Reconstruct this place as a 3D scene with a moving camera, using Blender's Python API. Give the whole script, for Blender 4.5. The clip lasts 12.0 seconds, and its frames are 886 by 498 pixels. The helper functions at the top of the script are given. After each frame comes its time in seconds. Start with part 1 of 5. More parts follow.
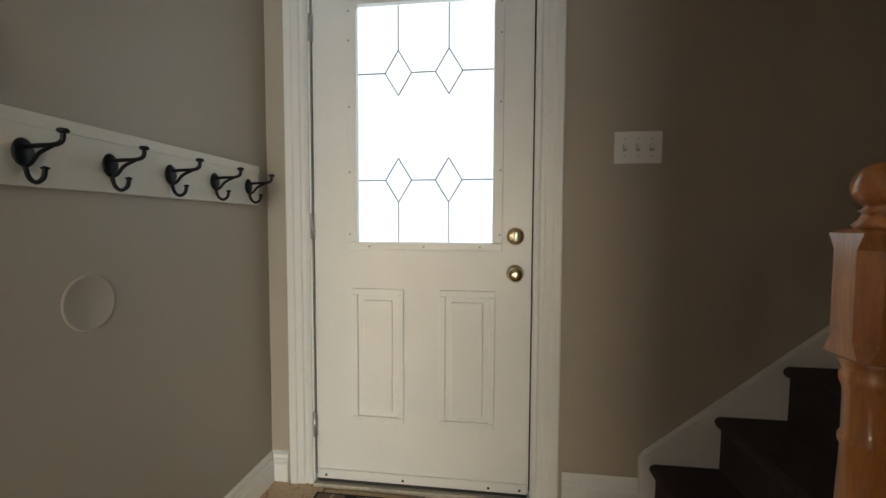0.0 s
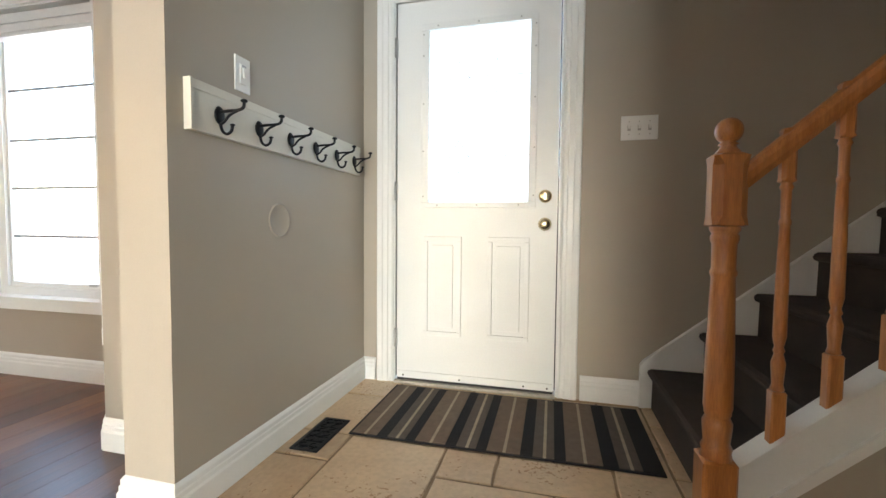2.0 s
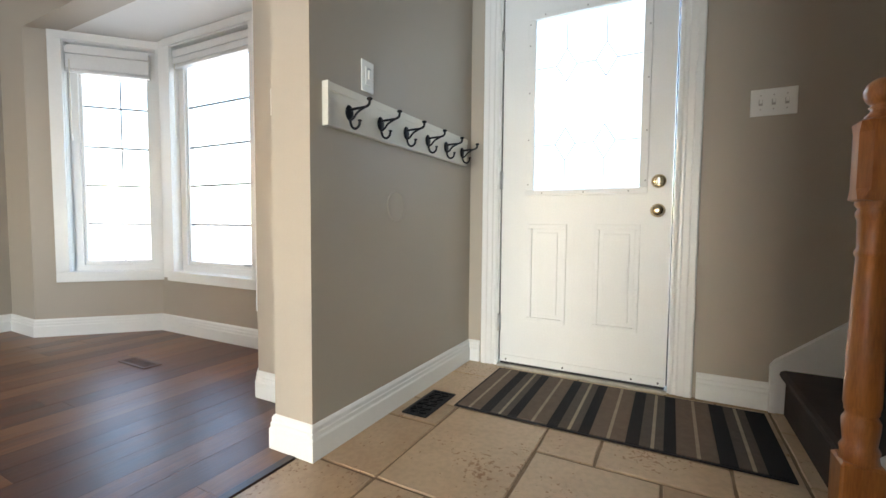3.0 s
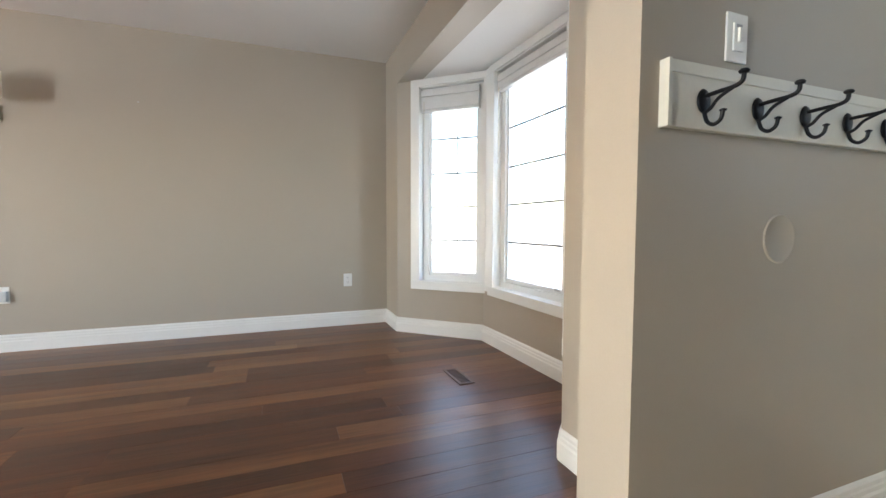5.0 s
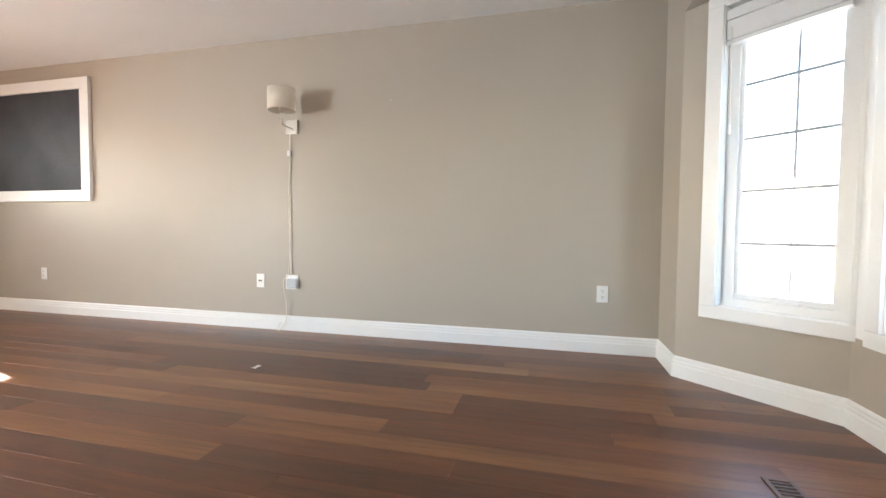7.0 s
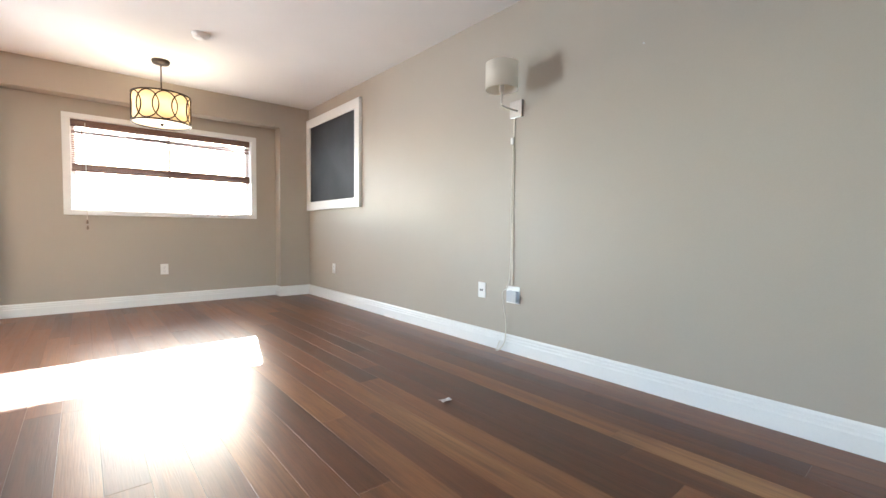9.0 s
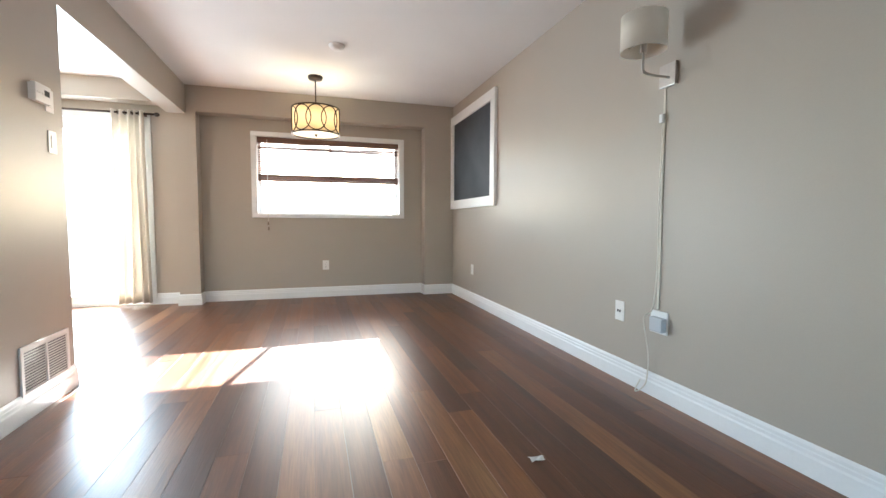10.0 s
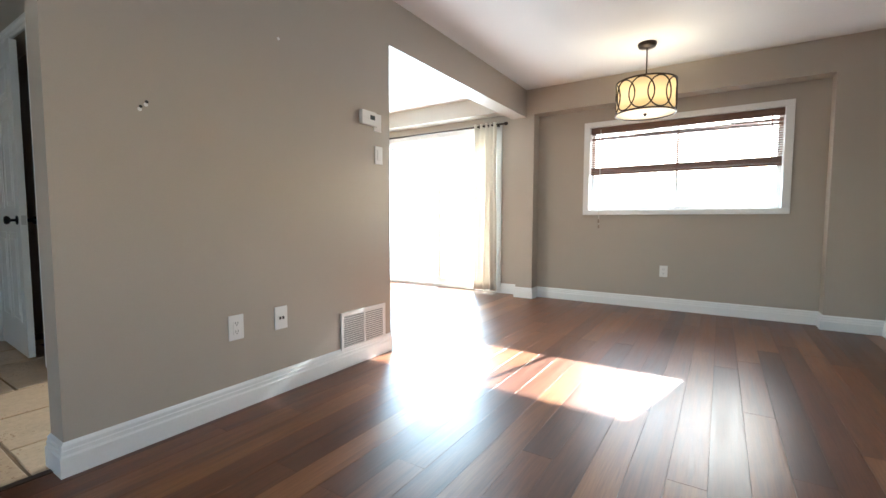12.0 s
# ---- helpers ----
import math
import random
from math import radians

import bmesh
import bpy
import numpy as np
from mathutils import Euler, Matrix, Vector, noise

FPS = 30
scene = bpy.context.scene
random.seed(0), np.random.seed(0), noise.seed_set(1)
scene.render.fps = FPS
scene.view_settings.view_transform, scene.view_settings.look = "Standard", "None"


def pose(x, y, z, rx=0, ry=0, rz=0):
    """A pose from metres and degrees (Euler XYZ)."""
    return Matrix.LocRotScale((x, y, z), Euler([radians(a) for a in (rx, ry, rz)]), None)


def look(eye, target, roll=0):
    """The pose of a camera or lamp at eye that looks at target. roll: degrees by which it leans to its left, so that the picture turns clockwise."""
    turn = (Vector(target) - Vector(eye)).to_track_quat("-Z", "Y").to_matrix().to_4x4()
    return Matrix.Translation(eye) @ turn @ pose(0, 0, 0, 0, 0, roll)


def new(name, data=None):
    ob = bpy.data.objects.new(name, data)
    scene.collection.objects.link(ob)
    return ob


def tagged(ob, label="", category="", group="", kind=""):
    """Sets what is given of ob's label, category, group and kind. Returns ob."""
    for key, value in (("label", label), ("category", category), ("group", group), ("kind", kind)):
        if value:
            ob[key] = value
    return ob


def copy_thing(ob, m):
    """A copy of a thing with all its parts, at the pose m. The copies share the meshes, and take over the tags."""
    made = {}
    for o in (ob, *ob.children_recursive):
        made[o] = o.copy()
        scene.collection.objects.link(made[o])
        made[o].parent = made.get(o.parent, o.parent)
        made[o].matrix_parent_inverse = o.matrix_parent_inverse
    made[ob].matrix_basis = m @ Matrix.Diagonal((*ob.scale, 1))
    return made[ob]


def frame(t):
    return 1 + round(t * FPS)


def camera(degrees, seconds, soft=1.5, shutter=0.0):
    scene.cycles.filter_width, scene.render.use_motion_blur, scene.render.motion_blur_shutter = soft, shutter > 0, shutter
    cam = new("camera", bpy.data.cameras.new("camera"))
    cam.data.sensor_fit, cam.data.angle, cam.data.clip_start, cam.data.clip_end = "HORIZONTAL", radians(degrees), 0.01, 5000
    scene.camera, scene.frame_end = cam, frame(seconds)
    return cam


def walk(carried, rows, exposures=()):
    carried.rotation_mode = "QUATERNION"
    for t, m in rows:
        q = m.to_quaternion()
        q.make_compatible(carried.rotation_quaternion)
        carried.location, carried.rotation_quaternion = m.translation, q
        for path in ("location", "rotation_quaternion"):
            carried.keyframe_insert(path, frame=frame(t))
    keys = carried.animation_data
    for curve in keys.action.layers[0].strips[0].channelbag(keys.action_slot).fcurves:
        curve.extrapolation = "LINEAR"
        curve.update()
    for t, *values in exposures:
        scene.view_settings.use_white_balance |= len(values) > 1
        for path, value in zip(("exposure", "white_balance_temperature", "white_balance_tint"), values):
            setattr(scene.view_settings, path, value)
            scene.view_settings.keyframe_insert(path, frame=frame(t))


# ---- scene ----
cam = camera(92.0, 12.0)
PATH = [
    (0, (0.934, -1.633, 1.067), (0.672, 0.347, 0.954), 0.2),
    (0.5, (0.927, -1.737, 1.023), (0.657, 0.241, 0.901), 0.3),
    (1, (0.962, -1.897, 0.959), (0.636, 0.073, 0.843), 0.3),
    (1.5, (0.998, -2.094, 0.913), (0.581, -0.14, 0.816), 0.6),
    (2, (1.029, -2.233, 0.862), (0.537, -0.297, 0.763), 0.5),
    (2.5, (1.047, -2.313, 0.808), (0.379, -0.431, 0.705), 0.3),
    (3, (1.054, -2.315, 0.807), (0.115, -0.553, 0.694), 0.5),
    (3.5, (0.994, -2.274, 0.826), (-0.22, -0.689, 0.711), 0.5),
    (5.3, (0.647, -1.989, 0.922), (-1.258, -1.391, 0.82), 0.3),
    (5.5, (0.57, -1.965, 0.916), (-1.356, -1.437, 0.82), 0.4),
    (6, (0.295, -1.800, 0.920), (-1.693, -1.612, 0.812), 0.1),
    (6.5, (0.066, -1.785, 0.893), (-1.926, -1.922, 0.785), 0.0),
    (7, (-0.068, -1.774, 0.845), (-2.007, -2.26, 0.761), 0.5),
    (9, (-0.924, -1.901, 0.853), (-2.211, -3.43, 0.767), 0.5),
    (9.5, (-1.223, -1.989, 0.91), (-2.166, -3.749, 0.808), 0.6),
    (10, (-1.467, -2.049, 0.935), (-2.047, -3.959, 0.809), 0.2),
    (10.5, (-1.699, -2.164, 0.935), (-1.924, -4.146, 0.796), 0.3),
    (11, (-1.926, -2.295, 0.906), (-1.701, -4.278, 0.772), 0.0),
    (11.5, (-2.06, -2.434, 0.922), (-1.34, -4.295, 0.789), 0.2),
    (12, (-2.094, -2.64, 0.916), (-1.007, -4.314, 0.782), 0.1),
]
EXPOSURE = [(0.0, 3.27, 7250, 10), (1.5, 4.18, 6950, 9), (2.5, 4.43, 6500, 10), (3.5, 3.83, 6450, 9), (6.0, 4.42, 6550, 11), (7.2, 4.5, 6500, 11), (9.0, 4.45, 5900, 6), (10.5, 3.93, 5700, 4), (12.0, 3.92, 5550, 2)]
walk(cam, [(t, look(e, g, r)) for t, e, g, r in PATH], EXPOSURE)

# ---------- light ----------
SUN_WAY = Vector((0.235, 0.97, -0.472)).normalized()
world = bpy.data.worlds.new("world")
scene.world = world
world.use_nodes = True
wn = world.node_tree.nodes
sky = wn.new("ShaderNodeTexSky")
sky.sky_type = "NISHITA"
sky.sun_disc = False
sky.dust_density, sky.ozone_density = 1.6, 0.4
sky.sun_elevation = math.asin(-SUN_WAY.z)
sky.sun_rotation = math.atan2(-SUN_WAY.x, -SUN_WAY.y)
world.node_tree.links.new(sky.outputs[0], wn["Background"].inputs[0])
wn["Background"].inputs[1].default_value = 0.115

sun_data = bpy.data.lights.new("sun", "SUN")
sun_data.energy, sun_data.angle, sun_data.color = 5.0, radians(0.6), (1.0, 0.95, 0.87)
sun = new("sun", sun_data)
sun.matrix_world = look((0, 0, 0), SUN_WAY)


def sky_lamp(name, eye, target, w, h, watts, colour=(1.0, 0.99, 0.975)):
    data = bpy.data.lights.new(name, "AREA")
    data.shape, data.size, data.size_y, data.energy, data.color = "RECTANGLE", w, h, watts, colour
    new(name, data).matrix_world = look(eye, target)


# area lamps added outside the openings to strengthen the daylight
sky_lamp("skylight_bay", (-1.72, -0.14, 1.25), (-1.72, -2.0, 1.1), 1.15, 1.5, 0.20)
sky_lamp("skylight_bay_side", (-2.84, -0.60, 1.25), (-1.6, -1.75, 1.2), 0.6, 1.5, 0.06)
sky_lamp("skylight_bay_far", (-0.61, -0.55, 1.25), (-1.8, -1.7, 1.2), 0.6, 1.5, 0.06)
sky_lamp("skylight_back", (-1.69, -7.78, 1.5), (-1.69, -5.0, 1.0), 1.7, 0.9, 2.3, (0.93, 0.97, 1.0))
sky_lamp("skylight_slider", (1.2, -7.82, 1.05), (1.0, -5.0, 0.8), 1.8, 1.95, 22.0, (0.80, 0.93, 1.0))


# ---------- materials ----------
def material(name, colour, rough=0.5, metal=0.0, vary=0.0, scale=4.0, bump=0.0, fine=60.0, random=0.0, stretch=(1, 1, 1), second=None, coat=0.0):
    m = bpy.data.materials.new(name)
    m.use_nodes = True
    n, l = m.node_tree.nodes, m.node_tree.links
    b = n["Principled BSDF"]
    b.inputs["Roughness"].default_value = rough
    b.inputs["Metallic"].default_value = metal
    b.inputs["Coat Weight"].default_value = coat
    b.inputs["Coat Roughness"].default_value = 0.15
    c = (*colour, 1)
    b.inputs["Base Color"].default_value = c
    if not (vary or bump or random):
        return m
    tc = n.new("ShaderNodeTexCoord")
    mp = n.new("ShaderNodeMapping")
    mp.inputs["Scale"].default_value = stretch
    l.new(tc.outputs["Object"], mp.inputs[0])
    vec = mp.outputs[0]
    info = n.new("ShaderNodeObjectInfo")
    if random:
        add = n.new("ShaderNodeVectorMath")
        add.operation = "MULTIPLY_ADD"
        comb = n.new("ShaderNodeCombineXYZ")
        for i in range(3):
            l.new(info.outputs["Random"], comb.inputs[i])
        add.inputs[1].default_value = (37.0, 19.0, 53.0)
        l.new(comb.outputs[0], add.inputs[0])
        l.new(vec, add.inputs[2])
        vec = add.outputs[0]
    big = n.new("ShaderNodeTexNoise")
    big.inputs["Scale"].default_value = scale
    big.inputs["Detail"].default_value = 5
    l.new(vec, big.inputs["Vector"])
    ramp = n.new("ShaderNodeValToRGB")
    d = second or tuple(v * (1 - vary) for v in colour)
    ramp.color_ramp.elements[0].position, ramp.color_ramp.elements[1].position = 0.3, 0.7
    ramp.color_ramp.elements[0].color, ramp.color_ramp.elements[1].color = (*d, 1), c
    if random:
        mixv = n.new("ShaderNodeMath")
        mixv.operation = "MULTIPLY_ADD"
        mixv.inputs[1].default_value = random
        l.new(info.outputs["Random"], mixv.inputs[0])
        sub = n.new("ShaderNodeMath")
        sub.operation = "MULTIPLY_ADD"
        sub.inputs[1].default_value = 1.0 - 0.5 * random
        sub.inputs[2].default_value = -0.25 * random
        l.new(big.outputs["Fac"], sub.inputs[0])
        l.new(sub.outputs[0], mixv.inputs[2])
        l.new(mixv.outputs[0], ramp.inputs[0])
    else:
        l.new(big.outputs["Fac"], ramp.inputs[0])
    small = n.new("ShaderNodeTexNoise")
    small.inputs["Scale"].default_value = fine
    small.inputs["Detail"].default_value = 3
    l.new(vec, small.inputs["Vector"])
    mul = n.new("ShaderNodeMix")
    mul.data_type, mul.blend_type = "RGBA", "MULTIPLY"
    mul.inputs[0].default_value = min(1.0, vary * 0.9)
    sr = n.new("ShaderNodeValToRGB")
    sr.color_ramp.elements[0].position, sr.color_ramp.elements[1].position = 0.35, 0.6
    sr.color_ramp.elements[0].color = (0.45, 0.45, 0.45, 1)
    l.new(small.outputs["Fac"], sr.inputs[0])
    l.new(ramp.outputs[0], mul.inputs[6])
    l.new(sr.outputs[0], mul.inputs[7])
    l.new(mul.outputs[2], b.inputs["Base Color"])
    if bump:
        bn = n.new("ShaderNodeBump")
        bn.inputs["Strength"].default_value = bump
        bn.inputs["Distance"].default_value = 0.002
        l.new(small.outputs["Fac"], bn.inputs["Height"])
        l.new(bn.outputs[0], b.inputs["Normal"])
    return m


PAINT = material("greige_wall_paint", (0.438, 0.388, 0.322), 0.42, vary=0.04, scale=1.2, bump=0.08, fine=220)
PAINT.node_tree.nodes["Principled BSDF"].inputs["Specular IOR Level"].default_value = 0.28
CEIL = material("ceiling_paint", (0.80, 0.79, 0.77), 0.8, vary=0.03, scale=2, bump=0.15, fine=160)
WHITE = material("white_trim_paint", (0.82, 0.82, 0.80), 0.32, vary=0.04, scale=3, bump=0.04, fine=90)
DOORW = material("white_door_paint", (0.80, 0.81, 0.80), 0.38, vary=0.05, scale=2.5, bump=0.05, fine=120)
IVORY = material("ivory_board_paint", (0.72, 0.69, 0.60), 0.4, vary=0.05, scale=5, bump=0.04, fine=90)
PLASTIC = material("white_plastic", (0.80, 0.79, 0.76), 0.35)
SLOT = material("dark_slot", (0.02, 0.02, 0.02), 0.6)
IRON = material("black_iron", (0.012, 0.012, 0.014), 0.42, metal=0.6, vary=0.2, scale=20, bump=0.1)
BRASS = material("brass", (0.66, 0.54, 0.34), 0.22, metal=1.0, vary=0.1, scale=30)
NICKEL = material("brushed_nickel", (0.55, 0.52, 0.48), 0.3, metal=1.0, vary=0.08, scale=40)
STEEL = material("steel_hinge", (0.55, 0.55, 0.55), 0.35, metal=1.0)
BRONZE = material("dark_bronze", (0.055, 0.04, 0.03), 0.4, metal=0.7)
OAK = material("oak_varnish", (0.58, 0.230, 0.058), 0.3, vary=0.35, scale=7, bump=0.06, fine=40, stretch=(6, 6, 0.7), second=(0.40, 0.132, 0.031), coat=0.9)
CARPET = material("brown_carpet", (0.060, 0.042, 0.034), 0.95, vary=0.3, scale=9, bump=1.0, fine=420)
def plank_material():
    """Oiled hardwood: a tone for each board, drifting along it, with streaks and fine grain."""
    m = bpy.data.materials.new("walnut_plank")
    m.use_nodes = True
    n, l = m.node_tree.nodes, m.node_tree.links
    b = n["Principled BSDF"]
    info, tc = n.new("ShaderNodeObjectInfo"), n.new("ShaderNodeTexCoord")
    off = n.new("ShaderNodeVectorMath")
    off.operation = "MULTIPLY_ADD"
    comb = n.new("ShaderNodeCombineXYZ")
    for k in range(3):
        l.new(info.outputs["Random"], comb.inputs[k])
    off.inputs[1].default_value = (37.0, 91.0, 53.0)
    l.new(comb.outputs[0], off.inputs[0])
    l.new(tc.outputs["Object"], off.inputs[2])

    def noise(stretch, detail, rough=0.55, warp=0.0):
        mp, t = n.new("ShaderNodeMapping"), n.new("ShaderNodeTexNoise")
        mp.inputs["Scale"].default_value = stretch
        l.new(off.outputs[0], mp.inputs[0])
        l.new(mp.outputs[0], t.inputs["Vector"])
        t.inputs["Scale"].default_value, t.inputs["Detail"].default_value = 1.0, detail
        t.inputs["Roughness"].default_value, t.inputs["Distortion"].default_value = rough, warp
        return t.outputs["Fac"]

    def ramp(source, stops):
        c = n.new("ShaderNodeValToRGB")
        while len(c.color_ramp.elements) < len(stops):
            c.color_ramp.elements.new(0.5)
        for e, (p, col) in zip(c.color_ramp.elements, stops):
            e.position, e.color = p, (*col, 1)
        l.new(source, c.inputs[0])
        return c.outputs[0]

    def times(a, c, amount):
        x = n.new("ShaderNodeMix")
        x.data_type, x.blend_type = "RGBA", "MULTIPLY"
        x.inputs[0].default_value = amount
        l.new(a, x.inputs[6])
        l.new(c, x.inputs[7])
        return x.outputs[2]

    drift = noise((5.0, 0.8, 1.0), 2)
    tone = n.new("ShaderNodeMath")
    tone.operation = "MULTIPLY_ADD"
    tone.inputs[1].default_value = 0.75
    l.new(drift, tone.inputs[0])
    shift = n.new("ShaderNodeMath")
    shift.operation = "MULTIPLY_ADD"
    shift.inputs[1].default_value, shift.inputs[2].default_value = 0.70, -0.22
    l.new(info.outputs["Random"], shift.inputs[0])
    l.new(shift.outputs[0], tone.inputs[2])
    base = ramp(tone.outputs[0], [(0.0, (0.072, 0.027, 0.014)), (0.3, (0.122, 0.042, 0.018)), (0.58, (0.178, 0.065, 0.026)), (0.82, (0.255, 0.110, 0.042)), (1.0, (0.350, 0.180, 0.074))])
    streak = noise((26.0, 1.3, 1.0), 5, 0.6, 0.6)
    base = times(base, ramp(streak, [(0.32, (0.50, 0.46, 0.44)), (0.55, (1.0, 1.0, 1.0))]), 0.75)
    grain = noise((210.0, 7.0, 1.0), 3)
    base = times(base, ramp(grain, [(0.35, (0.62, 0.58, 0.56)), (0.6, (1.0, 1.0, 1.0))]), 0.55)
    l.new(base, b.inputs["Base Color"])
    gloss = n.new("ShaderNodeMapRange")
    gloss.inputs["To Min"].default_value, gloss.inputs["To Max"].default_value = 0.24, 0.44
    l.new(streak, gloss.inputs[0])
    l.new(gloss.outputs[0], b.inputs["Roughness"])
    b.inputs["Specular IOR Level"].default_value = 0.5
    both = n.new("ShaderNodeMath")
    both.operation = "ADD"
    l.new(streak, both.inputs[0])
    l.new(grain, both.inputs[1])
    bump = n.new("ShaderNodeBump")
    bump.inputs["Strength"].default_value, bump.inputs["Distance"].default_value = 0.35, 0.0015
    l.new(both.outputs[0], bump.inputs["Height"])
    l.new(bump.outputs[0], b.inputs["Normal"])
    return m


PLANK = plank_material()
GAP = material("floor_gap", (0.03, 0.015, 0.010), 0.7)
TILE = material("travertine_tile", (0.62, 0.455, 0.295), 0.38, vary=0.22, scale=5, bump=0.12, fine=45, random=0.5, second=(0.48, 0.33, 0.20))
tn, tl = TILE.node_tree.nodes, TILE.node_tree.links
pit_tex = tn.new("ShaderNodeTexNoise")
pit_tex.inputs["Scale"].default_value, pit_tex.inputs["Detail"].default_value = 70, 4
pit_mask = tn.new("ShaderNodeTexNoise")
pit_mask.inputs["Scale"].default_value = 3.5
pit_sum = tn.new("ShaderNodeMath")
pit_sum.operation = "MULTIPLY_ADD"
pit_sum.inputs[1].default_value = 0.55
pit_ramp = tn.new("ShaderNodeValToRGB")
pit_ramp.color_ramp.elements[0].position, pit_ramp.color_ramp.elements[1].position = 0.95, 0.985
pit_ramp.color_ramp.elements[0].color, pit_ramp.color_ramp.elements[1].color = (1, 1, 1, 1), (0.62, 0.49, 0.38, 1)
pit_mix = tn.new("ShaderNodeMix")
pit_mix.data_type, pit_mix.blend_type = "RGBA", "MULTIPLY"
pit_mix.inputs[0].default_value = 1.0
t_vec = [x for x in tn if x.bl_idname == "ShaderNodeVectorMath"][0].outputs[0]
for tex in (pit_tex, pit_mask):
    tl.new(t_vec, tex.inputs["Vector"])
tl.new(pit_mask.outputs["Fac"], pit_sum.inputs[0])
tl.new(pit_tex.outputs["Fac"], pit_sum.inputs[2])
tl.new(pit_sum.outputs[0], pit_ramp.inputs[0])
old = tn["Principled BSDF"].inputs["Base Color"].links[0].from_socket
tl.new(old, pit_mix.inputs[6])
tl.new(pit_ramp.outputs[0], pit_mix.inputs[7])
tl.new(pit_mix.outputs[2], tn["Principled BSDF"].inputs["Base Color"])
GROUT = material("tan_grout", (0.30, 0.21, 0.13), 0.9, vary=0.25, scale=12, bump=0.3)
SLATE = material("chalkboard_slate", (0.030, 0.034, 0.042), 0.7, vary=0.35, scale=2.5, bump=0.05, second=(0.055, 0.06, 0.068))
BLINDW = material("white_blind", (0.75, 0.75, 0.74), 0.5, vary=0.05, scale=6)
WOODB = material("bamboo_blind", (0.25, 0.130, 0.090), 0.55, vary=0.4, scale=12, bump=0.2, stretch=(0.5, 6, 6))
GRILLE = material("grille_bar", (0.42, 0.42, 0.43), 0.5)
CAP = material("screw_cap", (0.42, 0.42, 0.41), 0.5)
LEAD = material("lead_came", (0.22, 0.22, 0.23), 0.4, metal=0.8)
CORD = material("ivory_cord", (0.66, 0.62, 0.53), 0.5)
MAT_DARK = material("mat_black", (0.012, 0.012, 0.014), 0.95, vary=0.2, scale=40, bump=0.8, fine=500)
MAT_TAUPE = material("mat_taupe", (0.19, 0.135, 0.10), 0.95, vary=0.2, scale=40, bump=0.8, fine=500)
MAT_GREY = material("mat_grey_brown", (0.12, 0.095, 0.078), 0.95, vary=0.2, scale=40, bump=0.8, fine=500)
MAT_CREAM = material("mat_cream", (0.42, 0.34, 0.25), 0.95, vary=0.2, scale=40, bump=0.8, fine=500)
GROUND = material("pale_ground", (0.30, 0.30, 0.29), 0.9, vary=0.2, scale=0.3, bump=0.1)
BRICK = material("pale_brick", (0.42, 0.30, 0.25), 0.85, vary=0.25, scale=1.5, bump=0.2)
ROOF = material("grey_shingle", (0.16, 0.16, 0.17), 0.9, vary=0.3, scale=3)


def cloth(name, colour, through_amount):
    m = bpy.data.materials.new(name)
    m.use_nodes = True
    n, l = m.node_tree.nodes, m.node_tree.links
    d, t, mx = n.new("ShaderNodeBsdfDiffuse"), n.new("ShaderNodeBsdfTranslucent"), n.new("ShaderNodeMixShader")
    tex = n.new("ShaderNodeTexNoise")
    tex.inputs["Scale"].default_value = 180
    bn = n.new("ShaderNodeBump")
    bn.inputs["Strength"].default_value, bn.inputs["Distance"].default_value = 0.2, 0.001
    l.new(tex.outputs["Fac"], bn.inputs["Height"])
    for s in (d, t):
        s.inputs["Color"].default_value = (*colour, 1)
        l.new(bn.outputs[0], s.inputs["Normal"])
    mx.inputs[0].default_value = through_amount
    l.new(d.outputs[0], mx.inputs[1])
    l.new(t.outputs[0], mx.inputs[2])
    l.new(mx.outputs[0], n["Material Output"].inputs[0])
    return m


SHADE = cloth("cream_linen_shade", (0.88, 0.82, 0.72), 0.35)
PSHADE = cloth("amber_fabric_shade", (0.88, 0.77, 0.58), 0.58)
CURTAIN = cloth("cream_curtain", (0.86, 0.80, 0.71), 0.18)
DIFFUSER = cloth("frosted_diffuser", (0.88, 0.84, 0.76), 0.6)


def glass(name, gloss=0.06):
    m = bpy.data.materials.new(name)
    m.use_nodes = True
    n, l = m.node_tree.nodes, m.node_tree.links
    t, g, mx = n.new("ShaderNodeBsdfTransparent"), n.new("ShaderNodeBsdfGlossy"), n.new("ShaderNodeMixShader")
    g.inputs["Roughness"].default_value = 0.02
    mx.inputs[0].default_value = gloss
    l.new(t.outputs[0], mx.inputs[1])
    l.new(g.outputs[0], mx.inputs[2])
    l.new(mx.outputs[0], n["Material Output"].inputs[0])
    return m


GLASS = glass("window_glass")
# milky white, so the pane looks like bright outdoors yet passes less light
DOOR_GLASS = cloth("textured_door_glass", (0.78, 0.78, 0.76), 0.94)
dn, dl = DOOR_GLASS.node_tree.nodes, DOOR_GLASS.node_tree.links
clear, clear_mix = dn.new("ShaderNodeBsdfTransparent"), dn.new("ShaderNodeMixShader")
clear_mix.inputs[0].default_value = 0.08
dl.new(dn["Material Output"].inputs[0].links[0].from_socket, clear_mix.inputs[1])
dl.new(clear.outputs[0], clear_mix.inputs[2])
dl.new(clear_mix.outputs[0], dn["Material Output"].inputs[0])


# ---------- mesh helpers ----------
def mesh_of(name, bm, mat, smooth=False):
    me = bpy.data.meshes.new(name)
    bmesh.ops.recalc_face_normals(bm, faces=bm.faces)
    if smooth:
        for f in bm.faces:
            f.smooth = True
    bm.to_mesh(me)
    bm.free()
    me.materials.append(mat)
    return me


